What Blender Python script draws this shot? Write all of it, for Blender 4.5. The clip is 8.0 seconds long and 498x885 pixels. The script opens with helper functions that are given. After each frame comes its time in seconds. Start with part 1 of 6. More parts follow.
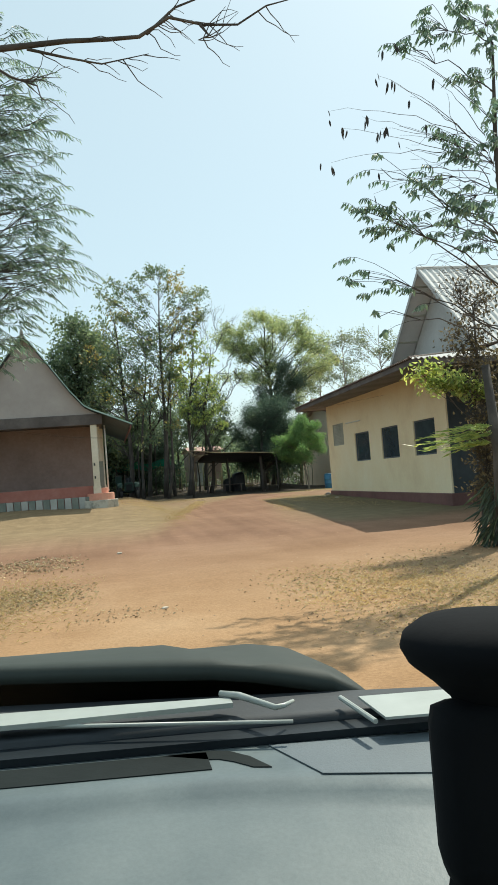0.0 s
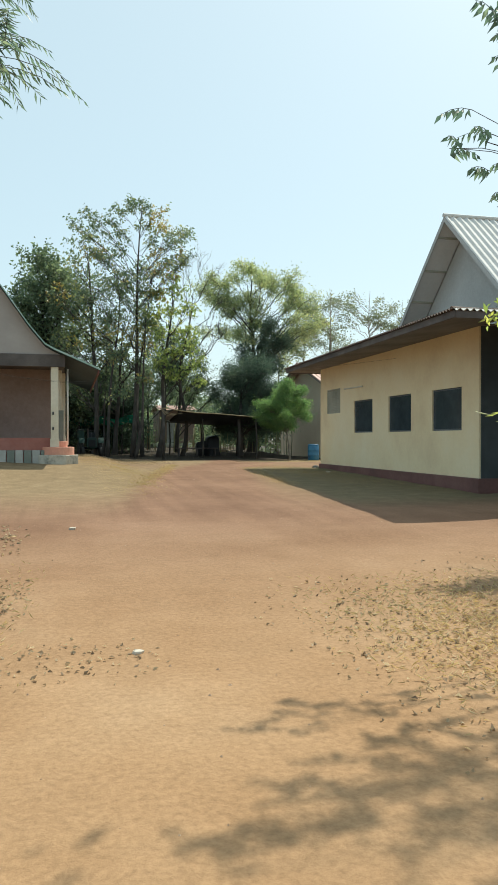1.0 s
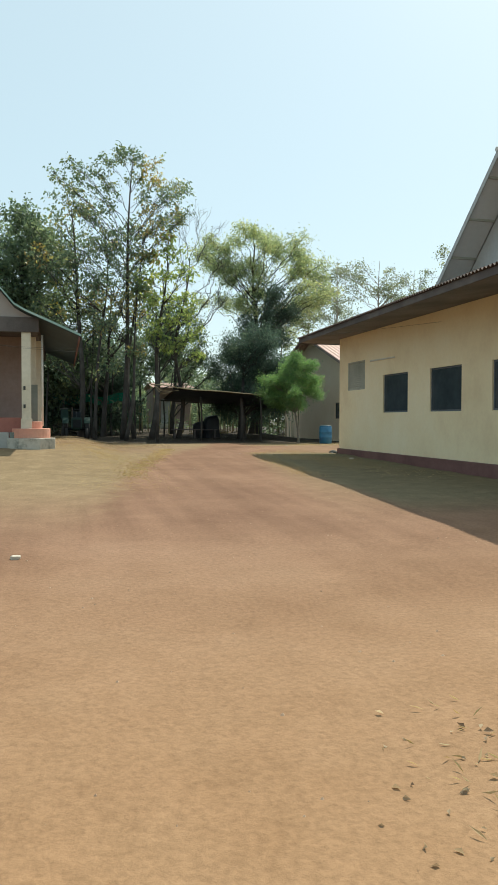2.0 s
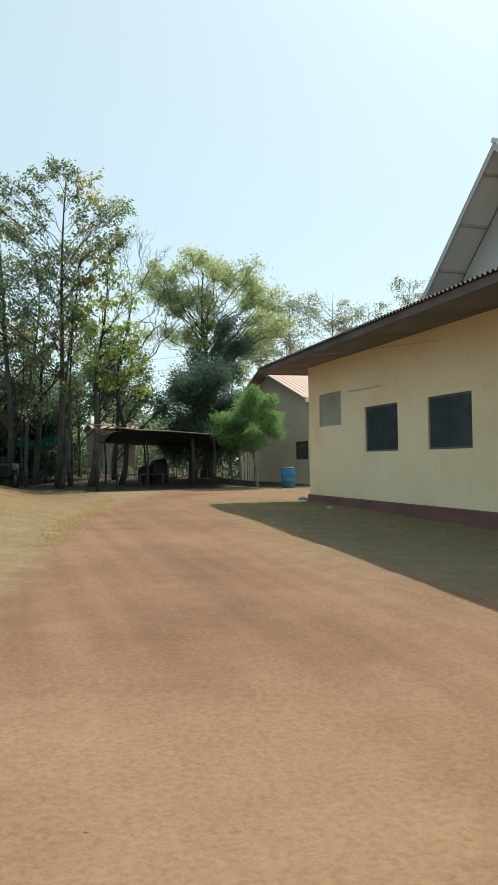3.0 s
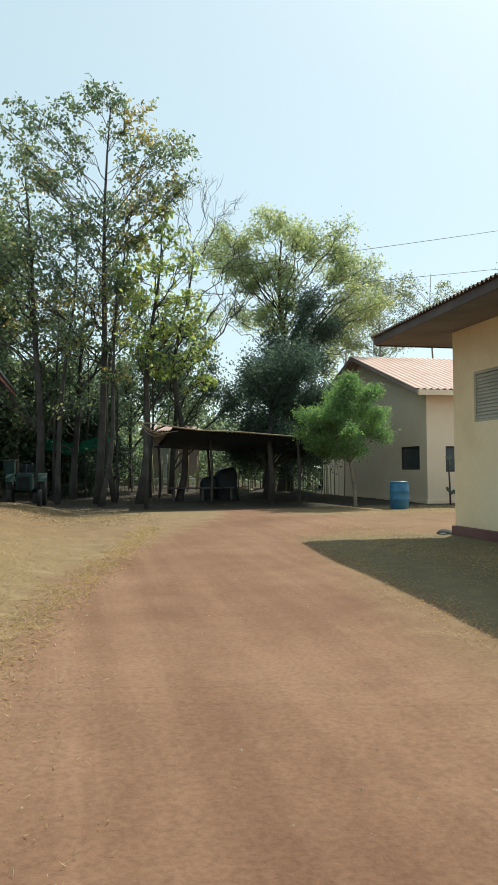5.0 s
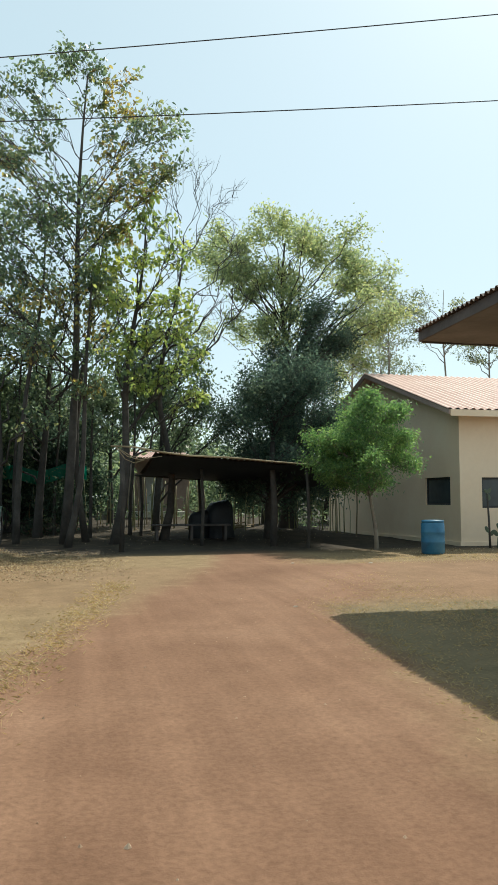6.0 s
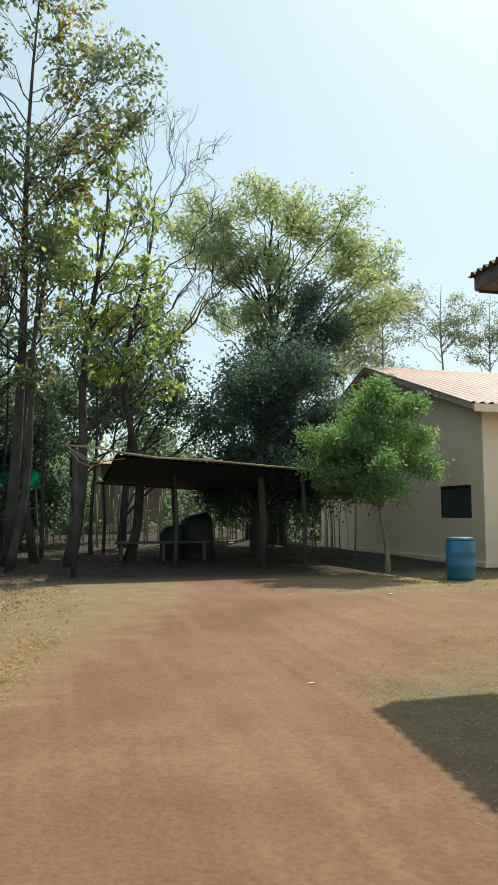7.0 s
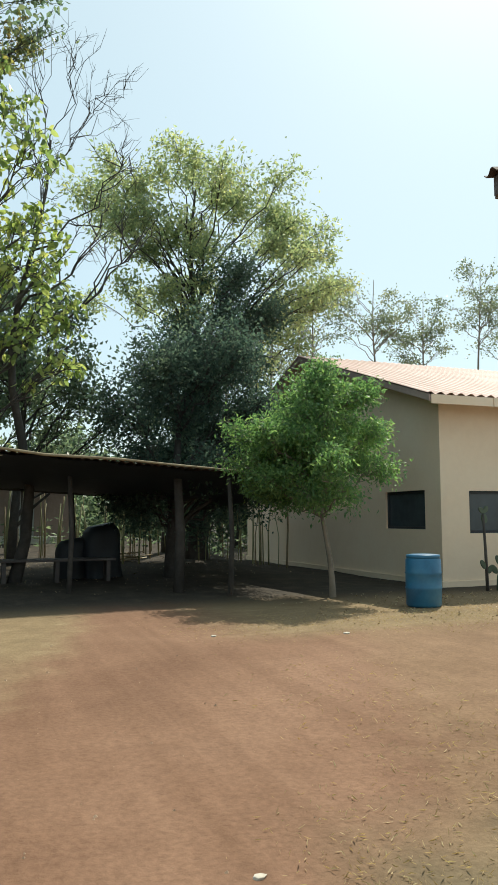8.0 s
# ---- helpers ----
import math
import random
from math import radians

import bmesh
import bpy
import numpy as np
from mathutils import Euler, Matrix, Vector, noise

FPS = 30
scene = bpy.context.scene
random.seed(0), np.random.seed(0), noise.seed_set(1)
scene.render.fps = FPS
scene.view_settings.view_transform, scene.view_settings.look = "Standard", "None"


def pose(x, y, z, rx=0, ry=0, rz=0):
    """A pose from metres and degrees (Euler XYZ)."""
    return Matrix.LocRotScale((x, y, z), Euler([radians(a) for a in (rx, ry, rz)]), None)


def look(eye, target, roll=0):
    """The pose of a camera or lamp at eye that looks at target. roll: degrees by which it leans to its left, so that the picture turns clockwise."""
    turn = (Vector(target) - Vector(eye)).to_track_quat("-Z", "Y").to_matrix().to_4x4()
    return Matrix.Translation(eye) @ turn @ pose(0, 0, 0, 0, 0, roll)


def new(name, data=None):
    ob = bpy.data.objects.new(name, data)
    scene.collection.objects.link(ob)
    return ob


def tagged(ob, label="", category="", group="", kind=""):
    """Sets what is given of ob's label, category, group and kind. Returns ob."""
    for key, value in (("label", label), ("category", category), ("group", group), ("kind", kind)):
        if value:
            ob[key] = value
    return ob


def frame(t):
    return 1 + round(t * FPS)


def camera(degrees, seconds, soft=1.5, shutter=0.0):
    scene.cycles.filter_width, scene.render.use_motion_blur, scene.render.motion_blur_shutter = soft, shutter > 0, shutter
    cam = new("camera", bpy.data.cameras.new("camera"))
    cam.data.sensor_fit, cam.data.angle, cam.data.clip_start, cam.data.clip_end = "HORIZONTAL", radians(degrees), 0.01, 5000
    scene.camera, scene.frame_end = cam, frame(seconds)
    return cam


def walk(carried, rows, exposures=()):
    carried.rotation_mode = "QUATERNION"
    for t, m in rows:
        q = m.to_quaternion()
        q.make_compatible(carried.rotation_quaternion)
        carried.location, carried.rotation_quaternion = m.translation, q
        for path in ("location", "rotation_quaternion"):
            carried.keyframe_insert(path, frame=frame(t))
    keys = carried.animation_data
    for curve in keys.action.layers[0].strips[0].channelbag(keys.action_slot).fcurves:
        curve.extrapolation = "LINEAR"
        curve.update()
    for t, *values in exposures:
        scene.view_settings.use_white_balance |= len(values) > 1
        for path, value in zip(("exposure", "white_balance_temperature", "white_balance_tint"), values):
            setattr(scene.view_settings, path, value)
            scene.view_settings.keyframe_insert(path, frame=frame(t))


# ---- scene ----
# ---- camera and walk ----
cam = camera(36.5, 8.0, soft=1.6)
PATH = [
    (0, (0.616, -0.668, 1.136), (0.993, 1.295, 1.22), -4.3),
    (0.5, (0.662, 1.482, 1.136), (1.101, 3.432, 1.186), -2.3),
    (0.7, (0.686, 2.248, 1.121), (1.163, 4.191, 1.136), -1.4),
    (1, (0.751, 3.389, 1.094), (1.213, 5.335, 1.086), -0.0),
    (1.2, (0.828, 4.219, 1.094), (1.295, 6.163, 1.074), 0.0),
    (2.3, (1.444, 8.776, 1.112), (1.932, 10.714, 1.048), 0.3),
    (2.5, (1.544, 9.422, 1.149), (2.06, 11.354, 1.109), 0.0),
    (3, (1.962, 11.65, 1.158), (2.577, 13.552, 1.206), -0.9),
    (3.5, (2.238, 13.586, 1.172), (2.868, 15.483, 1.24), -1.1),
    (4, (2.685, 15.755, 1.199), (3.171, 17.694, 1.25), 0.2),
    (4.2, (2.806, 16.547, 1.187), (3.284, 18.488, 1.248), -0.7),
    (5.3, (3.771, 20.54, 1.351), (4.207, 22.49, 1.427), -0.4),
    (5.5, (3.925, 21.48, 1.396), (4.377, 23.426, 1.488), -0.6),
    (6, (4.311, 23.532, 1.377), (4.768, 25.474, 1.526), -0.1),
    (6.5, (4.68, 25.429, 1.374), (5.164, 27.363, 1.532), -0.1),
    (7, (5.093, 27.186, 1.401), (5.6, 29.112, 1.579), -0.1),
    (7.5, (5.559, 28.78, 1.424), (6.12, 30.69, 1.613), -0.7),
    (8, (6.043, 30.258, 1.463), (6.746, 32.12, 1.659), -0.2),
]
walk(cam, [(t, look(eye, target, roll)) for t, eye, target, roll in PATH], [(0, 0.38, 6500, 3)])

# ---- sky, sun, exposure ----
SUN_FROM = Vector((0.562, 0.565, 1.0)).normalized()
world = bpy.data.worlds.new("sky")
scene.world = world
world.use_nodes = True
wn = world.node_tree.nodes
sky = wn.new("ShaderNodeTexSky")
sky.sky_type, sky.sun_disc = "NISHITA", False
sky.sun_elevation = math.asin(SUN_FROM.z)
sky.sun_rotation = math.atan2(SUN_FROM.x, SUN_FROM.y)
sky.air_density, sky.dust_density, sky.ozone_density, sky.altitude = 1.0, 1.5, 1.0, 0
# a hazy sky: the blue sky's glow under an even pale veil of dust
haze = wn.new("ShaderNodeMix")
haze.data_type = "RGBA"
haze.inputs[0].default_value = 0.6
haze.inputs[7].default_value = (5.5, 6.75, 7.1, 1)
wn["Background"].inputs["Strength"].default_value = 0.11
world.node_tree.links.new(sky.outputs["Color"], haze.inputs[6])
world.node_tree.links.new(haze.outputs[2], wn["Background"].inputs["Color"])
sun = new("sun", bpy.data.lights.new("sun", "SUN"))
sun.data.energy, sun.data.angle, sun.data.color = 3.75, radians(0.6), (1.0, 0.93, 0.82)
sun.matrix_world = look(SUN_FROM * 60, (0, 0, 0))


# ---- materials ----
def link(nt, a, b):
    nt.links.new(a, b)


def shader(name):
    m = bpy.data.materials.new(name)
    m.use_nodes = True
    nt = m.node_tree
    return m, nt, nt.nodes["Principled BSDF"]


def noise_fac(nt, coord, scale, detail=5.0, rough=0.6):
    n = nt.nodes.new("ShaderNodeTexNoise")
    n.inputs["Scale"].default_value, n.inputs["Detail"].default_value, n.inputs["Roughness"].default_value = scale, detail, rough
    link(nt, coord, n.inputs["Vector"])
    return n.outputs["Fac"]


def ramp(nt, fac, stops):
    r = nt.nodes.new("ShaderNodeValToRGB")
    while len(r.color_ramp.elements) < len(stops):
        r.color_ramp.elements.new(0.5)
    for e, (p, c) in zip(r.color_ramp.elements, stops):
        e.position, e.color = p, (*c, 1)
    link(nt, fac, r.inputs["Fac"])
    return r.outputs["Color"]


def mix(nt, fac, a, b, kind="MIX"):
    n = nt.nodes.new("ShaderNodeMix")
    n.data_type, n.blend_type = "RGBA", kind
    for slot, val in ((0, fac), (6, a), (7, b)):
        if isinstance(val, (int, float)):
            n.inputs[slot].default_value = val
        elif isinstance(val, tuple):
            n.inputs[slot].default_value = (*val, 1)
        else:
            link(nt, val, n.inputs[slot])
    return n.outputs[2]


def bump(nt, bsdf, fac, strength, distance=0.02):
    b = nt.nodes.new("ShaderNodeBump")
    b.inputs["Strength"].default_value, b.inputs["Distance"].default_value = strength, distance
    link(nt, fac, b.inputs["Height"])
    link(nt, b.outputs["Normal"], bsdf.inputs["Normal"])


def surface(name, dark, mid, light, grain=12.0, stain=0.6, rough=0.8, relief=0.3, metal=0.0, coat=0.0, grit=0.5):
    """A worn, uneven surface: fine grain, large stains, slight relief."""
    m, nt, p = shader(name)
    at = nt.nodes.new("ShaderNodeNewGeometry").outputs["Position"]
    fine, wide = noise_fac(nt, at, grain), noise_fac(nt, at, stain, 6, 0.65)
    base = ramp(nt, wide, [(0.3, dark), (0.5, mid), (0.72, light)])
    grainy = ramp(nt, fine, [(0.3, (0.8, 0.8, 0.8)), (0.65, (1.0, 1.0, 1.0))])
    link(nt, mix(nt, grit, base, grainy, "MULTIPLY"), p.inputs["Base Color"])
    p.inputs["Roughness"].default_value, p.inputs["Metallic"].default_value = rough, metal
    p.inputs["Coat Weight"].default_value = coat
    bump(nt, p, fine, relief)
    return m


def foliage(name, stops, shine=0.32, glow=0.56, turning=(1.25, 1.15, 0.9)):
    """Leaves: every leaf its own tint, light passing through the blade."""
    m, nt, p = shader(name)
    geo = nt.nodes.new("ShaderNodeNewGeometry")
    tint = ramp(nt, geo.outputs["Random Per Island"], stops)
    patch = noise_fac(nt, geo.outputs["Position"], 0.5, 3)
    both = mix(nt, 0.55, tint, ramp(nt, patch, [(0.35, (0.62, 0.68, 0.58)), (0.56, (1.0, 1.0, 0.92)), (0.69, turning)]), "MULTIPLY")
    link(nt, both, p.inputs["Base Color"])
    p.inputs["Roughness"].default_value = shine
    t = nt.nodes.new("ShaderNodeBsdfTranslucent")
    lit = nt.nodes.new("ShaderNodeHueSaturation")
    lit.inputs["Saturation"].default_value, lit.inputs["Value"].default_value = 1.15, 1.9
    link(nt, both, lit.inputs["Color"])
    link(nt, lit.outputs["Color"], t.inputs["Color"])
    s = nt.nodes.new("ShaderNodeMixShader")
    s.inputs["Fac"].default_value = glow
    link(nt, p.outputs["BSDF"], s.inputs[1])
    link(nt, t.outputs["BSDF"], s.inputs[2])
    link(nt, s.outputs["Shader"], nt.nodes["Material Output"].inputs["Surface"])
    return m


def ground_material():
    """Red laterite track between straw-coloured dry grass and bare yard."""
    m, nt, p = shader("laterite ground")
    at = nt.nodes.new("ShaderNodeNewGeometry").outputs["Position"]
    xyz = nt.nodes.new("ShaderNodeSeparateXYZ")
    link(nt, at, xyz.inputs["Vector"])

    def calc(kind, a, b):
        n = nt.nodes.new("ShaderNodeMath")
        n.operation = kind
        for i, v in ((0, a), (1, b)):
            if isinstance(v, (int, float)):
                n.inputs[i].default_value = v
            else:
                link(nt, v, n.inputs[i])
        return n.outputs[0]

    def band(v, a, b):
        n = nt.nodes.new("ShaderNodeMapRange")
        n.interpolation_type = "SMOOTHSTEP"
        link(nt, v, n.inputs["Value"])
        n.inputs["From Min"].default_value, n.inputs["From Max"].default_value = a, b
        return n.outputs["Result"]

    fine, mid, wide = noise_fac(nt, at, 24, 6, 0.7), noise_fac(nt, at, 2.2, 5, 0.65), noise_fac(nt, at, 0.35, 4)
    off = calc("SUBTRACT", xyz.outputs["X"], calc("MULTIPLY_ADD", xyz.outputs["Y"], 0.155))
    off = calc("SUBTRACT", off, calc("MULTIPLY", band(xyz.outputs["Y"], 29.0, 41.0), 2.4))
    wob = calc("MULTIPLY", calc("SUBTRACT", mid, 0.5), 1.2)
    side = calc("ADD", calc("ABSOLUTE", calc("SUBTRACT", off, 0.15), 0.0), wob)
    beyond = band(xyz.outputs["Y"], 16.0, 24.0)
    grass = calc("MULTIPLY", band(side, 1.35, 2.3), beyond)
    grass = calc("MULTIPLY", grass, calc("SUBTRACT", 1.0, calc("MULTIPLY", band(off, 0.6, 1.4), 0.5)))
    near = calc("MULTIPLY", band(side, 2.2, 3.6), calc("SUBTRACT", 1.0, band(xyz.outputs["Y"], 9.0, 13.0)))
    near = calc("MULTIPLY", near, 0.75)
    across = calc("MULTIPLY", band(xyz.outputs["Y"], 38.4, 39.6), band(calc("ADD", xyz.outputs["X"], wob), 8.6, 10.4))
    straw = calc("MAXIMUM", calc("MAXIMUM", grass, near), calc("MAXIMUM", across, band(side, 7.5, 10.5)))
    lane = calc("MULTIPLY", band(xyz.outputs["Y"], 33.0, 35.0), calc("SUBTRACT", 1.0, band(calc("ADD", xyz.outputs["Y"], wob), 38.2, 39.4)))
    straw = calc("MULTIPLY", straw, calc("SUBTRACT", 1.0, calc("MULTIPLY", lane, 0.3)))
    soil = ramp(nt, wide, [(0.3, (0.33, 0.195, 0.098)), (0.5, (0.395, 0.248, 0.135)), (0.7, (0.45, 0.3, 0.175))])
    red = ramp(nt, wide, [(0.3, (0.195, 0.107, 0.066)), (0.5, (0.242, 0.138, 0.087)), (0.7, (0.29, 0.172, 0.112))])
    soil = mix(nt, band(calc("ADD", xyz.outputs["Y"], calc("MULTIPLY", wob, 2.0)), 6.0, 19.0), soil, red)
    soil = mix(nt, 0.32, soil, ramp(nt, mid, [(0.3, (0.7, 0.66, 0.62)), (0.68, (1.12, 1.1, 1.06))]), "MULTIPLY")
    stretch = nt.nodes.new("ShaderNodeMapping")
    stretch.inputs["Scale"].default_value = (3.0, 0.09, 1.0)
    stretch.inputs["Rotation"].default_value = (0, 0, radians(8.8))
    link(nt, at, stretch.inputs["Vector"])
    ruts = noise_fac(nt, stretch.outputs["Vector"], 1.0, 4, 0.6)
    soil = mix(nt, calc("ADD", calc("MULTIPLY", band(xyz.outputs["Y"], 12.0, 20.0), 0.65), 0.1), soil, ramp(nt, ruts, [(0.34, (0.85, 0.83, 0.81)), (0.48, (0.96, 0.95, 0.95)), (0.64, (1.1, 1.11, 1.12))]), "MULTIPLY")
    hay = ramp(nt, mid, [(0.3, (0.205, 0.146, 0.082)), (0.55, (0.262, 0.188, 0.106)), (0.75, (0.325, 0.243, 0.143))])
    col = mix(nt, straw, soil, hay)
    # thin grass on the apron along the hall, toned and bounded as its shadow
    apron = calc("ADD", calc("SUBTRACT", xyz.outputs["X"], calc("MULTIPLY", xyz.outputs["Y"], 0.07)), calc("MULTIPLY", wob, 0.5))
    apron = calc("MULTIPLY", band(apron, 5.05, 5.6), calc("MULTIPLY", band(xyz.outputs["Y"], 17.5, 20.5), calc("SUBTRACT", 1.0, band(calc("ADD", xyz.outputs["Y"], wob), 32.6, 34.2))))
    shaded_turf = ramp(nt, mid, [(0.3, (0.155, 0.135, 0.08)), (0.55, (0.2, 0.17, 0.1)), (0.75, (0.26, 0.215, 0.13))])
    col = mix(nt, calc("MULTIPLY", apron, 0.8), col, shaded_turf)
    # woodland earth and old leaves beyond the yard, tree shade painted into the colour
    shaded_earth = ramp(nt, mid, [(0.3, (0.045, 0.037, 0.03)), (0.55, (0.068, 0.056, 0.043)), (0.75, (0.11, 0.088, 0.062))])
    col = mix(nt, band(calc("ADD", xyz.outputs["Y"], calc("MULTIPLY", wob, 1.4)), 41.6, 43.6), col, shaded_earth)
    col = mix(nt, 0.6, col, ramp(nt, fine, [(0.32, (0.62, 0.6, 0.58)), (0.62, (1.1, 1.1, 1.1))]), "MULTIPLY")
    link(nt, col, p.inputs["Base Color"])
    p.inputs["Roughness"].default_value = 0.95
    p.inputs["Specular IOR Level"].default_value = 0.2
    bump(nt, p, calc("ADD", fine, calc("MULTIPLY", mid, 0.5)), 0.45, 0.025)
    return m


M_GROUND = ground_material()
M_YELLOW = surface("yellow distempered plaster", (0.76, 0.62, 0.4), (0.86, 0.735, 0.49), (0.89, 0.79, 0.57), 9, 0.5, 0.9, 0.05, 0.0, 0.0, 0.2)
M_PLINTH = surface("dark red painted plinth", (0.13, 0.065, 0.06), (0.185, 0.09, 0.082), (0.23, 0.125, 0.11), 14, 0.9, 0.8)
M_BROWN = surface("dark weathered grey-brown timber", (0.065, 0.055, 0.052), (0.1, 0.087, 0.083), (0.15, 0.132, 0.125), 20, 1.2, 0.75)
M_SOFFIT = surface("brown soffit board", (0.12, 0.11, 0.108), (0.17, 0.158, 0.153), (0.23, 0.212, 0.205), 10, 0.8, 0.8)
M_GREYPLASTER = surface("grey cement render", (0.42, 0.43, 0.43), (0.5, 0.51, 0.51), (0.57, 0.58, 0.58), 10, 0.6, 0.9)
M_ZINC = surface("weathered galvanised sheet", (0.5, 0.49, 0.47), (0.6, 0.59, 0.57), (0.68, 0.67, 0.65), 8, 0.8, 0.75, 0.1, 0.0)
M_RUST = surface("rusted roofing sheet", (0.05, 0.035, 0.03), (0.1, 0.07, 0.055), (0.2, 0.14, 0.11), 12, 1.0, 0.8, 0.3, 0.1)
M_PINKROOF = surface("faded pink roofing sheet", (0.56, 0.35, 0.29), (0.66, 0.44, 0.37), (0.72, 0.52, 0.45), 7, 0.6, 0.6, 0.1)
M_CREAM = surface("cream painted plaster", (0.79, 0.62, 0.45), (0.85, 0.69, 0.52), (0.87, 0.74, 0.58), 10, 0.4, 0.9, 0.05, 0.0, 0.0, 0.15)
M_LHWALL = surface("greyish pink plaster", (0.33, 0.3, 0.285), (0.39, 0.36, 0.345), (0.45, 0.42, 0.4), 8, 0.4, 0.9, 0.1, 0.0, 0.0, 0.2)
M_LHBACK = surface("brown plaster veranda wall", (0.27, 0.2, 0.175), (0.34, 0.255, 0.225), (0.4, 0.31, 0.275), 8, 0.5, 0.9)
M_REDPAINT = surface("red floor paint", (0.26, 0.09, 0.07), (0.34, 0.13, 0.1), (0.4, 0.18, 0.15), 10, 0.8, 0.7)
M_PINKSTEP = surface("salmon painted cement", (0.55, 0.22, 0.15), (0.66, 0.3, 0.21), (0.7, 0.38, 0.28), 10, 0.8, 0.75)
M_WHITE = surface("old whitewash", (0.55, 0.52, 0.46), (0.68, 0.65, 0.58), (0.76, 0.74, 0.68), 12, 0.8, 0.9)
M_DULLWHITE = surface("dirty whitewash", (0.34, 0.34, 0.32), (0.42, 0.42, 0.39), (0.5, 0.49, 0.46), 12, 1.2, 0.9)
M_PATCHWASH = surface("whitewash with dark stains", (0.13, 0.14, 0.12), (0.5, 0.47, 0.4), (0.6, 0.57, 0.5), 9, 2.4, 0.9)
M_SHEET = surface("pale fibre sheet", (0.66, 0.67, 0.67), (0.72, 0.73, 0.73), (0.77, 0.78, 0.78), 6, 0.7, 0.8, 0.1, 0.0, 0.0, 0.25)
M_BLACKSTONE = surface("dark painted stone", (0.04, 0.045, 0.04), (0.07, 0.075, 0.07), (0.12, 0.12, 0.11), 14, 1.0, 0.9)
M_CREAMPAINT = surface("cream limewash", (0.58, 0.52, 0.4), (0.68, 0.62, 0.49), (0.75, 0.7, 0.58), 10, 0.7, 0.9, 0.1)
M_GREYSTONE = surface("grey green stone", (0.14, 0.16, 0.14), (0.2, 0.22, 0.19), (0.27, 0.28, 0.25), 14, 1.0, 0.9)
M_GREENTRIM = surface("green painted metal edge", (0.2, 0.36, 0.31), (0.32, 0.47, 0.42), (0.45, 0.58, 0.53), 14, 1.0, 0.4)
M_DARKROOF = surface("dark green painted sheet", (0.014, 0.03, 0.033), (0.022, 0.045, 0.048), (0.04, 0.07, 0.07), 9, 0.7, 0.6)
M_PANE = surface("dark window pane", (0.04, 0.055, 0.066), (0.052, 0.07, 0.083), (0.066, 0.086, 0.1), 4, 1.0, 0.1, 0.01)
M_PANE.node_tree.nodes["Principled BSDF"].inputs["Specular IOR Level"].default_value = 0.5
M_SLATE = surface("dark blue-grey wall", (0.03, 0.04, 0.046), (0.045, 0.058, 0.066), (0.07, 0.085, 0.094), 6, 0.8, 0.8, 0.1)
M_WINFRAME = surface("blue-grey painted window frame", (0.07, 0.085, 0.1), (0.1, 0.12, 0.14), (0.14, 0.16, 0.18), 12, 1.0, 0.6)
M_LOUVRE = surface("grey green louvre", (0.3, 0.31, 0.25), (0.42, 0.42, 0.35), (0.5, 0.5, 0.42), 14, 1.0, 0.7)
M_BLACKSHEET = surface("black sheeting", (0.012, 0.015, 0.02), (0.02, 0.026, 0.034), (0.035, 0.042, 0.052), 8, 1.2, 0.6, 0.3)
M_CACTUS = surface("dark green pad skin", (0.05, 0.08, 0.05), (0.08, 0.115, 0.075), (0.12, 0.155, 0.105), 16, 2.0, 0.6)
M_CARPAINT = surface("dark grey green car paint", (0.035, 0.043, 0.04), (0.045, 0.055, 0.05), (0.06, 0.07, 0.065), 30, 1.0, 0.65, 0.02, 0.0, 0.0)
M_CARPAINT.node_tree.nodes["Principled BSDF"].inputs["Specular IOR Level"].default_value = 0.2
M_BLACKPLASTIC = surface("black plastic", (0.008, 0.012, 0.016), (0.014, 0.02, 0.025), (0.022, 0.03, 0.035), 40, 2.0, 0.45, 0.05)
M_BLACKPLASTIC.node_tree.nodes["Principled BSDF"].inputs["Specular IOR Level"].default_value = 0.2
M_HOLDER = surface("matt black holder", (0.004, 0.005, 0.007), (0.007, 0.008, 0.01), (0.01, 0.012, 0.014), 30, 2.0, 0.9, 0.05)
M_HOLDER.node_tree.nodes["Principled BSDF"].inputs["Specular IOR Level"].default_value = 0.1
M_PALETRIM = surface("pale trim", (0.3, 0.33, 0.31), (0.37, 0.4, 0.375), (0.43, 0.455, 0.43), 20, 2.0, 0.4, 0.02)
M_DASH = surface("grey green vinyl", (0.085, 0.11, 0.12), (0.13, 0.16, 0.165), (0.18, 0.21, 0.21), 220, 3.5, 0.36, 0.03)
M_COWL = surface("dark grey plastic", (0.018, 0.023, 0.028), (0.026, 0.033, 0.04), (0.036, 0.045, 0.053), 60, 2.0, 0.7, 0.05)
M_SLOT = surface("dark slot plastic", (0.012, 0.016, 0.016), (0.02, 0.025, 0.025), (0.03, 0.036, 0.036), 40, 2.0, 0.6, 0.05)
M_SLOT.node_tree.nodes["Principled BSDF"].inputs["Specular IOR Level"].default_value = 0.08
M_GRILLE = surface("grey ribbed plastic", (0.085, 0.112, 0.13), (0.11, 0.138, 0.155), (0.135, 0.162, 0.178), 300, 2.0, 0.6, 0.1)
M_BLUE = surface("blue plastic", (0.02, 0.1, 0.2), (0.03, 0.16, 0.3), (0.06, 0.22, 0.36), 9, 1.4, 0.4, 0.05)
M_BARK = surface("grey bark", (0.04, 0.036, 0.033), (0.07, 0.063, 0.057), (0.13, 0.118, 0.105), 18, 1.5, 0.95, 0.8)
M_BARKPALE = surface("pale smooth bark", (0.16, 0.13, 0.1), (0.26, 0.22, 0.17), (0.36, 0.31, 0.26), 16, 1.5, 0.9, 0.5)
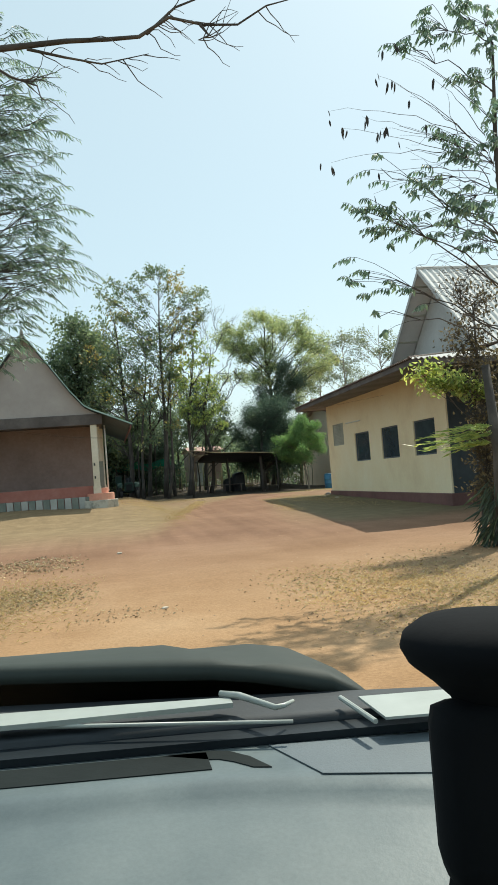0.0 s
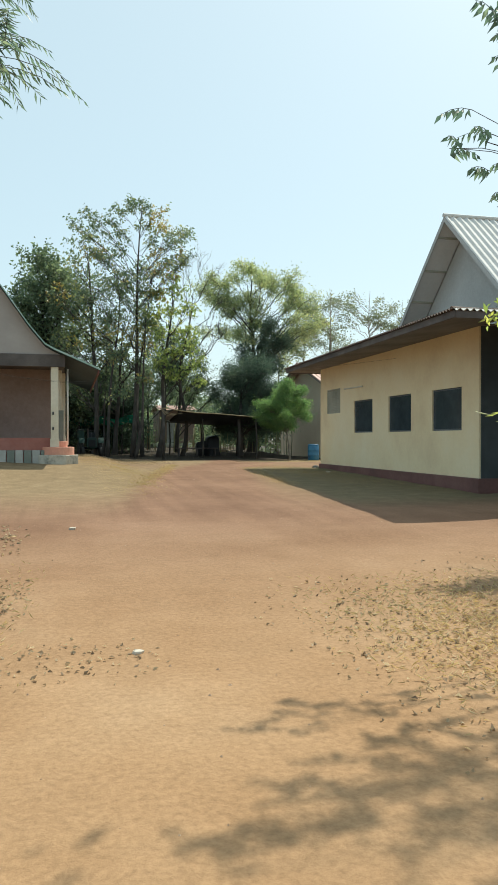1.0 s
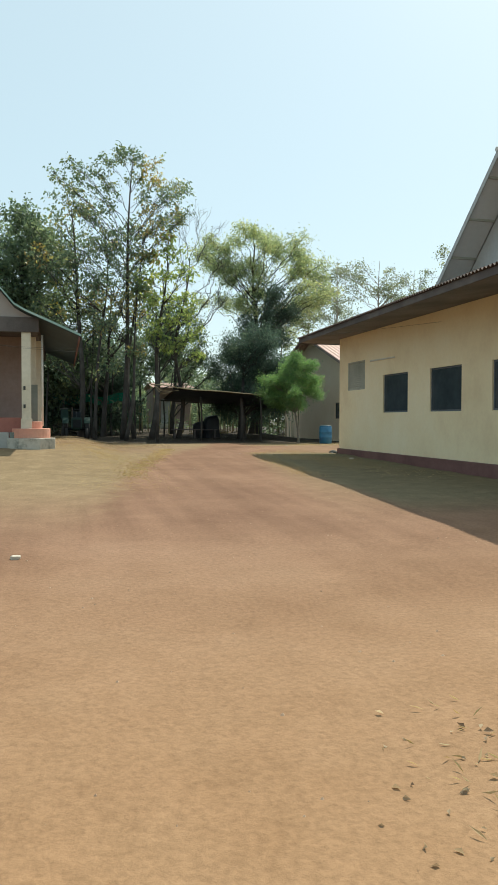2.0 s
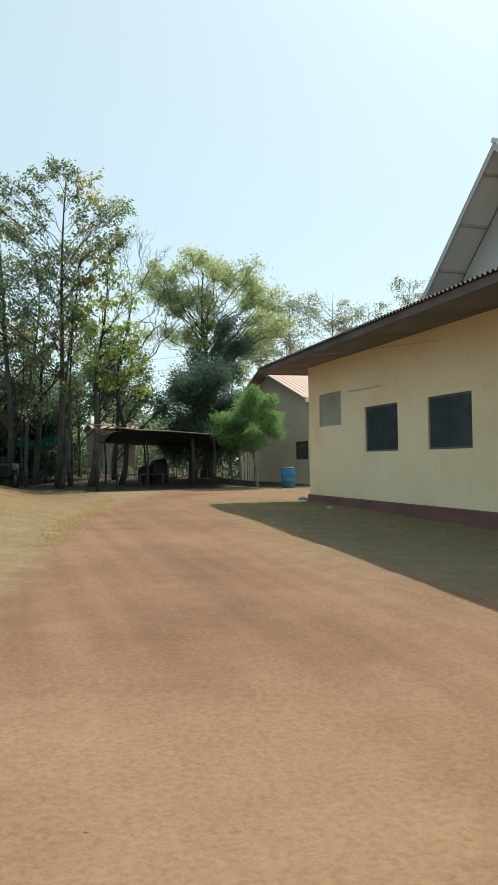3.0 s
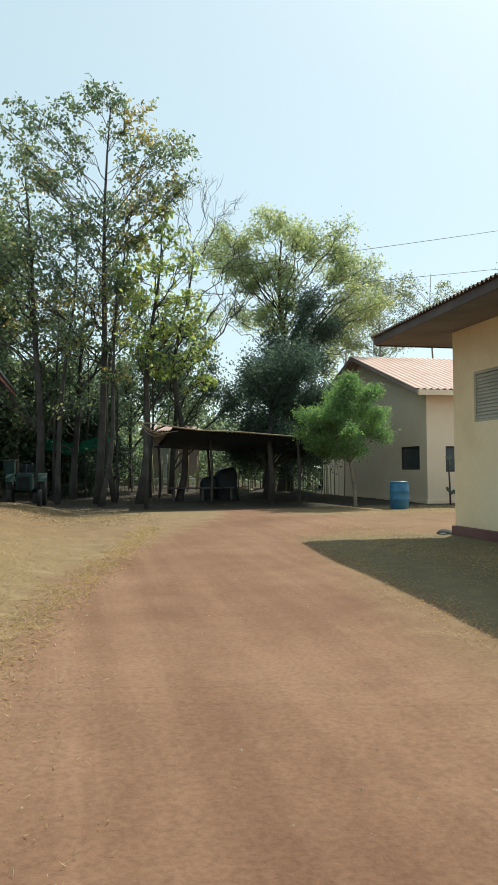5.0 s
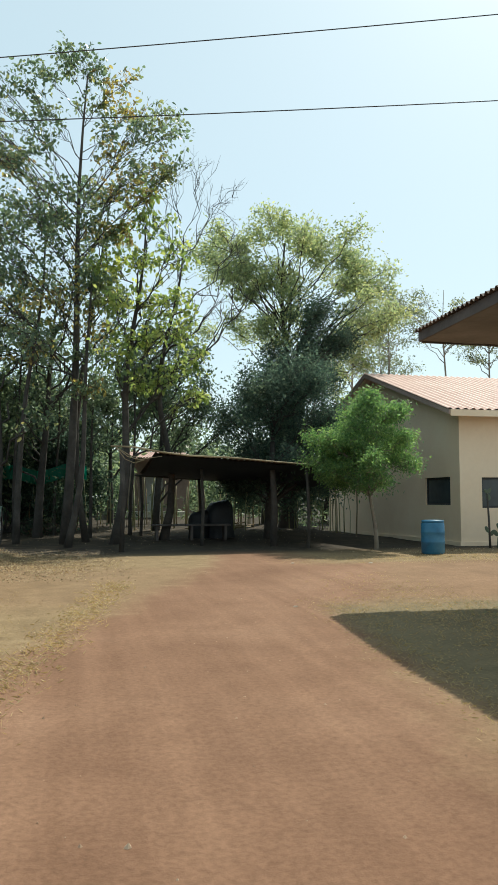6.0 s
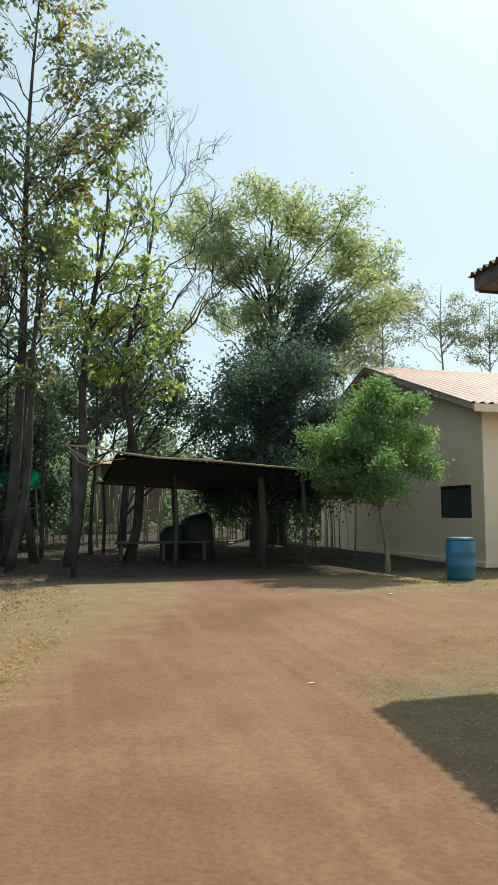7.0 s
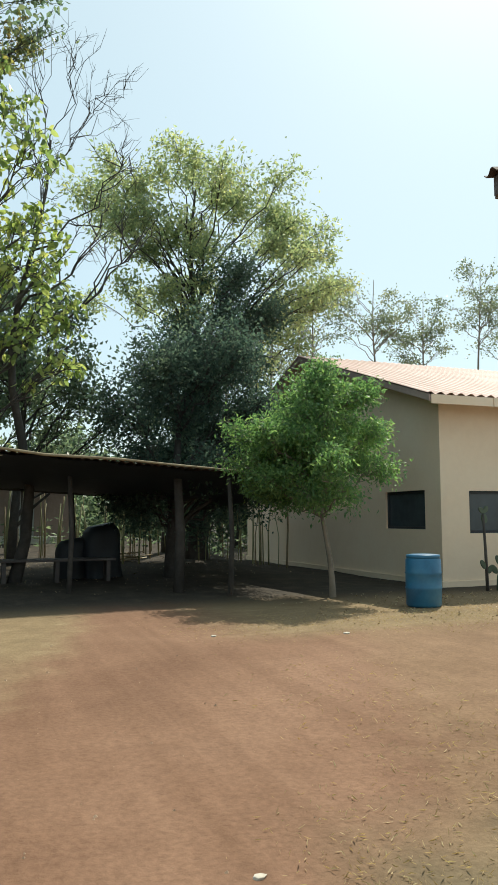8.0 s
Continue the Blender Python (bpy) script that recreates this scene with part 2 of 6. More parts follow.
M_POLE = surface("dry bamboo pole", (0.2, 0.15, 0.08), (0.32, 0.25, 0.15), (0.42, 0.36, 0.24), 14, 1.0, 0.8)
M_BAMBOO = surface("green bamboo stem", (0.2, 0.21, 0.1), (0.33, 0.33, 0.17), (0.42, 0.41, 0.25), 12, 1.0, 0.6)
M_TRACTOR = surface("worn dark green machine paint", (0.01, 0.03, 0.025), (0.016, 0.05, 0.04), (0.03, 0.06, 0.048), 14, 2.0, 0.85, 0.1)
M_PEBBLE = surface("reddish pebbles", (0.3, 0.19, 0.12), (0.42, 0.28, 0.18), (0.54, 0.4, 0.28), 3, 5.0, 0.9)
M_WIRE = surface("black cable sheath", (0.03, 0.03, 0.031), (0.04, 0.04, 0.042), (0.055, 0.055, 0.055), 20, 2, 0.5)
M_RUBBER = surface("black rubber", (0.015, 0.015, 0.015), (0.025, 0.025, 0.025), (0.045, 0.042, 0.04), 18, 3, 0.85)
M_PALE = surface("bleached litter", (0.42, 0.36, 0.28), (0.56, 0.5, 0.41), (0.68, 0.63, 0.55), 20, 3, 0.8)

L_TEAK = foliage("broad leaves green to yellow", [(0.0, (0.1, 0.145, 0.1)), (0.6, (0.145, 0.19, 0.12)), (0.92, (0.21, 0.24, 0.135)), (1.0, (0.29, 0.27, 0.13))], 0.25, 0.52, (1.8, 1.35, 0.6))
L_AIRY = foliage("sparse grey green leaves", [(0.0, (0.13, 0.16, 0.11)), (0.6, (0.19, 0.215, 0.145)), (1.0, (0.27, 0.28, 0.17))], 0.35, 0.55)
L_STRAP = foliage("stiff dark strap leaves", [(0.0, (0.03, 0.05, 0.036)), (0.6, (0.055, 0.08, 0.052)), (1.0, (0.1, 0.125, 0.07))], 0.6, 0.3)
L_BRIGHT = foliage("bright yellow green leaves", [(0.0, (0.15, 0.21, 0.085)), (0.5, (0.25, 0.31, 0.12)), (1.0, (0.39, 0.41, 0.16))], 0.35, 0.6, (1.4, 1.25, 0.75))
L_LIME = foliage("fresh feathery leaves", [(0.0, (0.095, 0.175, 0.08)), (0.5, (0.155, 0.26, 0.105)), (1.0, (0.26, 0.36, 0.14))], 0.5, 0.5)
L_FINE = foliage("small olive leaves", [(0.0, (0.19, 0.235, 0.14)), (0.6, (0.27, 0.315, 0.175)), (1.0, (0.38, 0.385, 0.2))], 0.4, 0.64)
L_DARK = foliage("dark dense leaves", [(0.0, (0.095, 0.135, 0.09)), (0.6, (0.145, 0.19, 0.12)), (1.0, (0.21, 0.25, 0.145))], 0.45, 0.5)
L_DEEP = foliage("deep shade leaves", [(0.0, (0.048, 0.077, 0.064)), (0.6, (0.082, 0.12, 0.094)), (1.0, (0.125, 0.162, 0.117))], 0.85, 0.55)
L_NEAR = foliage("drooping narrow leaves", [(0.0, (0.085, 0.135, 0.11)), (0.6, (0.135, 0.195, 0.15)), (1.0, (0.21, 0.265, 0.185))], 0.5, 0.45)
L_TURN = foliage("leaves turned yellow and brown", [(0.0, (0.17, 0.13, 0.07)), (0.5, (0.27, 0.22, 0.095)), (1.0, (0.37, 0.34, 0.125))], 0.4, 0.55)
L_WITHER = foliage("withered brown leaves", [(0.0, (0.05, 0.042, 0.03)), (0.6, (0.1, 0.082, 0.052)), (1.0, (0.18, 0.145, 0.085))], 0.7, 0.35)
L_POD = foliage("dry black pods", [(0.0, (0.015, 0.012, 0.01)), (1.0, (0.04, 0.03, 0.02))], 0.6, 0.1)
M_NET = foliage("green shade net", [(0.0, (0.01, 0.125, 0.085)), (1.0, (0.015, 0.16, 0.11))], 0.8, 0.35)
L_DRY = foliage("dry fallen leaves", [(0.0, (0.18, 0.13, 0.09)), (0.5, (0.33, 0.255, 0.175)), (1.0, (0.54, 0.45, 0.32))], 0.8, 0.35)
L_STRAW = foliage("dry straw", [(0.0, (0.36, 0.26, 0.13)), (0.6, (0.5, 0.38, 0.22)), (1.0, (0.46, 0.38, 0.21))], 0.7, 0.3)


# ---- building blocks ----
ORIGIN = {}


class Shape:
    """Collects faces of one part, in world metres."""

    def __init__(self):
        self.v, self.f = [], []

    def add(self, verts, faces):
        n = len(self.v)
        self.v.extend(tuple(q) for q in verts)
        self.f.extend(tuple(i + n for i in face) for face in faces)
        return self

    def box(self, a, b):
        (x0, y0, z0), (x1, y1, z1) = a, b
        return self.add([(x0, y0, z0), (x1, y0, z0), (x1, y1, z0), (x0, y1, z0), (x0, y0, z1), (x1, y0, z1), (x1, y1, z1), (x0, y1, z1)],
                        [(0, 3, 2, 1), (4, 5, 6, 7), (0, 1, 5, 4), (1, 2, 6, 5), (2, 3, 7, 6), (3, 0, 4, 7)])

    def prism(self, outline, along):
        """A closed outline of points, pushed along a vector."""
        n = len(outline)
        top = [Vector(q) + Vector(along) for q in outline]
        return self.add(list(outline) + top, [tuple(range(n)), tuple(range(2 * n - 1, n - 1, -1))] + [(i, (i + 1) % n, n + (i + 1) % n, n + i) for i in range(n)])

    def tube(self, pts, radii, sides=7, cap=True):
        pts = [Vector(q) for q in pts]
        rings = []
        for i, q in enumerate(pts):
            d = (pts[min(i + 1, len(pts) - 1)] - pts[max(i - 1, 0)]).normalized()
            u = d.cross(Vector((0.31, 0.95, 0.05))).normalized()
            w = d.cross(u)
            rings.append([q + (u * math.cos(a) + w * math.sin(a)) * radii[i] for a in (2 * math.pi * k / sides for k in range(sides))])
        n, faces = sides, []
        for i in range(len(pts) - 1):
            faces += [(i * n + k, i * n + (k + 1) % n, (i + 1) * n + (k + 1) % n, (i + 1) * n + k) for k in range(n)]
        if cap:
            faces += [tuple(range(n - 1, -1, -1)), tuple((len(pts) - 1) * n + k for k in range(n))]
        return self.add([q for r in rings for q in r], faces)

    def lathe(self, centre, profile, sides=24):
        """Profile of (radius, height) turned round an upright axis."""
        c = Vector(centre)
        vs = [c + Vector((r * math.cos(a), r * math.sin(a), h)) for r, h in profile for a in (2 * math.pi * k / sides for k in range(sides))]
        fs = [(i * sides + k, i * sides + (k + 1) % sides, (i + 1) * sides + (k + 1) % sides, (i + 1) * sides + k) for i in range(len(profile) - 1) for k in range(sides)]
        fs += [tuple(range(sides - 1, -1, -1)), tuple((len(profile) - 1) * sides + k for k in range(sides))]
        return self.add(vs, fs)

    def ripple(self, corner, across, down, waves, high=0.02, thick=0.006, steps=4):
        """A corrugated sheet: waves run across, ridges go down."""
        c, a, d = Vector(corner), Vector(across), Vector(down)
        up = a.cross(d).normalized()
        if up.z < 0:
            up = -up
        n = waves * 6
        vs = [c + a * (i / n) + d * (j / steps) + up * (high * math.sin(2 * math.pi * i / 6) - s * thick) for s in (0, 1) for j in range(steps + 1) for i in range(n + 1)]
        w, lay = n + 1, (n + 1) * (steps + 1)
        fs = [(j * w + i, j * w + i + 1, (j + 1) * w + i + 1, (j + 1) * w + i) for j in range(steps) for i in range(n)]
        fs += [tuple(k + lay for k in reversed(q)) for q in fs]
        fs += [(i, i + 1, i + 1 + lay, i + lay) for i in range(n)] + [(steps * w + i, steps * w + i + 1, steps * w + i + 1 + lay, steps * w + i + lay) for i in range(n)]
        return self.add(vs, fs)

    def pierced(self, axis, at, thick, lo, hi, holes):
        """A wall slab across axis 'x' or 'y' from lo to hi (along, height), with openings (a0, z0, a1, z1)."""
        us = sorted({lo[0], hi[0], *(h[0] for h in holes), *(h[2] for h in holes)})
        zs = sorted({lo[1], hi[1], *(h[1] for h in holes), *(h[3] for h in holes)})

        def solid(i, j):
            if not (0 <= i < len(us) - 1 and 0 <= j < len(zs) - 1):
                return False
            u, z = (us[i] + us[i + 1]) / 2, (zs[j] + zs[j + 1]) / 2
            return not any(h[0] < u < h[2] and h[1] < z < h[3] for h in holes)

        def pt(u, z, s):
            return (at + s * thick, u, z) if axis == "x" else (u, at + s * thick, z)

        for i in range(len(us) - 1):
            for j in range(len(zs) - 1):
                if not solid(i, j):
                    continue
                a, b, c, d = us[i], us[i + 1], zs[j], zs[j + 1]
                for s in (0, 1):
                    self.add([pt(a, c, s), pt(b, c, s), pt(b, d, s), pt(a, d, s)], [(0, 1, 2, 3) if s == 0 else (3, 2, 1, 0)])
                for di, dj, (p, q) in ((-1, 0, ((a, c), (a, d))), (1, 0, ((b, d), (b, c))), (0, -1, ((b, c), (a, c))), (0, 1, ((a, d), (b, d)))):
                    if not solid(i + di, j + dj):
                        self.add([pt(*p, 0), pt(*q, 0), pt(*q, 1), pt(*p, 1)], [(0, 1, 2, 3)])
        return self


def thing(name, at, label, category, group="", kind=""):
    ob = new(name)
    ob.empty_display_size = 0.2
    ob.location = at
    ORIGIN[ob.name] = Vector(at)
    return tagged(ob, label, category, group, kind)


def mesh_of(name, shape, material, origin=(0, 0, 0), bevel=0.0, smooth=False, weld=True):
    me = bpy.data.meshes.new(name)
    o = Vector(origin)
    me.from_pydata([(x - o.x, y - o.y, z - o.z) for x, y, z in shape.v], [], shape.f)
    if weld:
        bm = bmesh.new()
        bm.from_mesh(me)
        bmesh.ops.remove_doubles(bm, verts=bm.verts, dist=1e-5)
        bmesh.ops.recalc_face_normals(bm, faces=bm.faces)
        if bevel:
            sharp = [e for e in bm.edges if len(e.link_faces) == 2 and e.calc_face_angle(0) > 0.6]
            bmesh.ops.bevel(bm, geom=sharp, offset=bevel, segments=2, affect="EDGES", profile=0.6)
        bm.to_mesh(me)
        bm.free()
    if smooth:
        me.polygons.foreach_set("use_smooth", [True] * len(me.polygons))
    me.materials.append(material)
    return me


def part(name, shape, material, parent, label="", bevel=0.0, smooth=False, weld=True):
    origin = ORIGIN[parent.name]
    ob = new(name, mesh_of(name, shape, material, origin, bevel, smooth, weld))
    ob.parent = parent
    ORIGIN[ob.name] = origin
    return tagged(ob, label)


def single(name, shape, material, at, label, category, group="", kind="", bevel=0.0, smooth=False, weld=True):
    ob = new(name, mesh_of(name, shape, material, at, bevel, smooth, weld))
    ob.location = at
    ORIGIN[ob.name] = Vector(at)
    return tagged(ob, label, category, group, kind)


def smoothstep(a, b, v):
    k = min(1.0, max(0.0, (v - a) / (b - a)))
    return k * k * (3 - 2 * k)


def land(x, y):
    """Height of the ground: the yard climbs gently to the trees, a low rise at the veranda house."""
    h = -0.46 + 0.26 * smoothstep(8, 27, y) + 0.2 * smoothstep(22, 42, y)
    h += (0.35 + 0.14 * smoothstep(0.8, -2.8, x)) * smoothstep(3.5, 1.5, x) * smoothstep(24, 30, y) * smoothstep(-14, -9, x) * smoothstep(46, 42, y)
    h += 0.04 * min(20.0, max(0.0, y - 43)) * smoothstep(15, 12.5, x)
    near = smoothstep(60, 40, abs(y - 30)) * smoothstep(45, 30, abs(x - 5))
    return h + near * 0.03 * (noise.noise((x * 0.5, y * 0.5, 0)) + 0.5 * noise.noise((x * 1.7, y * 1.7, 3)))


# ---- leaves and limbs ----
def leaf_mesh(name, places, ways, lengths, widths, material, rng, oval=False):
    """Many single folded leaf blades: base, flanks, tip; oval blades have rounder shoulders."""
    places, ways = np.asarray(places), np.asarray(ways)
    ways = ways / np.linalg.norm(ways, axis=1, keepdims=True)
    lengths, widths = np.asarray(lengths)[:, None], np.asarray(widths)[:, None]
    side = np.cross(ways, rng.normal(size=ways.shape))
    side /= np.linalg.norm(side, axis=1, keepdims=True) + 1e-9
    lift = np.cross(side, ways)
    tip = places + ways * lengths - lift * widths * 0.25
    n = len(places)
    me = bpy.data.meshes.new(name)
    if oval:
        one, two = places + ways * lengths * 0.28 + lift * widths * 0.1, places + ways * lengths * 0.68 + lift * widths * 0.08
        verts = np.stack([places, one + side * widths * 0.48, two + side * widths * 0.4, tip, two - side * widths * 0.4, one - side * widths * 0.48], axis=1).reshape(-1, 3)
        k = np.arange(n)[:, None] * 6
        loops, corners = np.concatenate([k, k + 1, k + 2, k + 3, k, k + 3, k + 4, k + 5], axis=1).ravel(), 4
    else:
        mid = places + ways * lengths * 0.45 + lift * widths * 0.18
        verts = np.stack([places, mid + side * widths * 0.5 + lift * widths * 0.12, tip, mid - side * widths * 0.5 + lift * widths * 0.12], axis=1).reshape(-1, 3)
        k = np.arange(n)[:, None] * 4
        loops, corners = np.concatenate([k, k + 1, k + 2, k, k + 2, k + 3], axis=1).ravel(), 3
    me.vertices.add(len(verts))
    me.vertices.foreach_set("co", verts.astype(np.float32).ravel())
    me.loops.add(len(loops))
    me.loops.foreach_set("vertex_index", loops.astype(np.int32))
    me.polygons.add(2 * n)
    me.polygons.foreach_set("loop_start", (np.arange(2 * n) * corners).astype(np.int32))
    me.update(calc_edges=True)
    me.validate()
    me.materials.append(material)
    return me


def curve_to(a, b, sag, rng, n=6, wobble=0.06):
    a, b = Vector(a), Vector(b)
    c = (a + b) / 2 + Vector((0, 0, sag * (b - a).length))
    d = min((b - a).length, 2.2) * wobble
    out = []
    for i in range(n + 1):
        k = i / n
        q = a * (1 - k) ** 2 + c * 2 * k * (1 - k) + b * k * k
        if 0 < i < n:
            q = q + Vector(rng.normal(size=3)) * d * 0.4
        out.append(q)
    return out


def tree(name, label, base, top, radius, blobs, leaf, material, bark, seed, droop=0.3, leaf_at=0.3, category="tree", group="", spread=0.35, low=0.25, wobble=0.006, shoots=2, arch=0.1, stout=0.22, inner=0.3, limbs=1.0, fine=0.005, apart=False, turned=0.0):
    """A tree: tapered trunk, limbs to each clump of the crown, twigs with side shoots, and leaves along them.
    blobs: (x, y, z, rx, ry, rz, twigs, leaves on a twig)."""
    rng = np.random.default_rng(seed)
    base, top = Vector(base), Vector(top)
    root = thing(name, base, label, category, group)
    wood = Shape()
    n = 9
    bend = rng.normal(size=(3, 2)) * wobble * 1.6 * (top - base).length
    spine = [base.lerp(top, i / n) + Vector((*sum(bend[k] * math.sin(math.pi * (k + 1) * i / n) / (k + 1) for k in range(3)), 0)) for i in range(n + 1)]
    girth = [radius * (1.25 if i == 0 else 1.0) * (1 - 0.88 * i / n) for i in range(n + 1)]
    spine[0] = spine[0] - Vector((0, 0, 0.15))
    wood.tube(spine, girth, 9)
    part("trunk", wood, bark, root, smooth=True, weld=False)
    wood = Shape()
    ps, ws, old, chance = [], [], [], np.random.default_rng(seed + 500)
    for bx, by, bz, rx, ry, rz, twigs, count in blobs:
        aged = chance.random() < turned
        centre = Vector((bx, by, bz))
        flat = math.hypot(bx - base.x, by - base.y)
        z = min(bz - 0.9 * flat - 0.3 * rz, top.z - 0.3)
        z = max(z, base.z + low * (top.z - base.z))
        k = (z - base.z) / (top.z - base.z) * n
        i = min(int(max(k, 0)), n - 1)
        start = spine[i].lerp(spine[i + 1], min(1.0, max(0.0, k - i)))
        r0 = max(0.014, limbs * min(girth[i] * 0.5, 0.012 + 0.014 * rx + 0.007 * flat))
        limb = curve_to(start, centre, arch, rng, 7, 0.1)
        wood.tube(limb, [r0 * (1 - 0.75 * j / 7) for j in range(8)], 6, False)
        for _ in range(twigs):
            d = Vector(rng.normal(size=3)).normalized() * (rng.random() ** 0.45)
            end = centre + Vector((d.x * rx, d.y * ry, d.z * rz))
            g = inner + (1 - inner) * rng.random()
            j = min(int(g * 7), 6)
            twig = curve_to(limb[j].lerp(limb[j + 1], g * 7 - j), end, 0.06, rng, 4, 0.1)
            tr = max(fine, r0 * stout)
            wood.tube(twig, [tr * (1 - 0.7 * q / 4) for q in range(5)], 4, False)
            ends = [twig]
            for _ in range(shoots):
                g = 0.4 + 0.5 * rng.random()
                q = min(int(g * 4), 3)
                a = twig[q].lerp(twig[q + 1], g * 4 - q)
                way = (twig[4] - twig[0]).normalized() + Vector(rng.normal(size=3)) * 0.7
                shoot = curve_to(a, a + way.normalized() * rx * (0.25 + 0.35 * rng.random()), 0.08, rng, 4, 0.1)
                wood.tube(shoot, [tr * 0.6 * (1 - 0.6 * q / 4) for q in range(5)], 3, False)
                ends.append(shoot)
            for e in range(count):
                line = ends[e % len(ends)]
                h = leaf_at + (1 - leaf_at) * rng.random()
                q = min(int(h * 4), 3)
                ps.append(line[q].lerp(line[q + 1], h * 4 - q) + Vector(rng.normal(size=3)) * spread * 0.3)
                ws.append((line[4] - line[0]).normalized() * 0.5 + Vector(rng.normal(size=3)) * 0.8 - Vector((0, 0, droop)))
                old.append(aged and chance.random() < 0.65)
        if apart:
            part("bough", wood, bark, root, smooth=True, weld=False)
            wood = Shape()
    if wood.v:
        tagged(part("branchwork", wood, bark, root, smooth=True, weld=False), kind="stuff")
    if ps:
        rel = np.array([tuple(q - base) for q in ps])
        size = leaf[0] * (0.65 + 0.7 * rng.random(len(ps)))
        ways, old = np.array([tuple(w) for w in ws]), np.array(old)
        for called, paint, some, say in (("crown", material, ~old, ""), ("turning_foliage", L_TURN, old, "yellowing brown leaves")):
            if some.any():
                ob = new(called, leaf_mesh(called, rel[some], ways[some], size[some], size[some] * leaf[1], paint, rng, len(leaf) > 2))
                ob.parent = root
                tagged(ob, say, kind="stuff")
    return root


def crown_rows(rows, y, deep, per, seed, r, twigs, leaves, flat=0.8):
    """Clumps inside an outline given as rows of (height, from x, to x)."""
    rng = np.random.default_rng(seed)
    out = []
    for (z0, a0, b0), (z1, a1, b1) in zip(rows, rows[1:]):
        for _ in range(max(1, round(per * abs(z1 - z0) * ((b0 - a0) + (b1 - a1)) / 2))):
            k = rng.random()
            a, b = a0 + (a1 - a0) * k, b0 + (b1 - b0) * k
            s = r * (0.65 + 0.7 * rng.random())
            out.append((rng.uniform(a + s * 0.6, max(a + s * 0.6, b - s * 0.6)), y + rng.normal() * deep, z0 + (z1 - z0) * k, s, s, s * flat, twigs, leaves))
    return out


def cloud(centre, size, count, seed, rx, twigs, leaves, flat=0.8):
    """Clumps scattered through an ellipsoid, as crown blobs."""
    rng = np.random.default_rng(seed)
    out = []
    for _ in range(count):
        d = Vector(rng.normal(size=3)).normalized() * (rng.random() ** 0.4)
        s = rx * (0.7 + 0.6 * rng.random())
        out.append((centre[0] + d.x * size[0], centre[1] + d.y * size[1], centre[2] + d.z * size[2], s, s, s * flat, twigs, leaves))
    return out


# ---- ground ----
def build_ground():
    def lines(a, b, step, far):
        inner = list(np.arange(a, b + step / 2, step))
        out, d = [], 2.0
        while d < far:
            out.append(d)
            d *= 1.7
        return [a - q for q in reversed(out)] + inner + [b + q for q in out]

    xs, ys = lines(-16, 30, 0.4, 3500), lines(-8, 66, 0.4, 3500)
    s = Shape()
    s.v = [(x, y, land(x, y)) for y in ys for x in xs]
    w = len(xs)
    s.f = [(j * w + i, j * w + i + 1, (j + 1) * w + i + 1, (j + 1) * w + i) for j in range(len(ys) - 1) for i in range(w - 1)]
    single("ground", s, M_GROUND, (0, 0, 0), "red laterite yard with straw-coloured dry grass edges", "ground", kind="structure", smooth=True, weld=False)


build_ground()


# ---- yellow hall ----
HX = 10.89  # outer face of the window wall


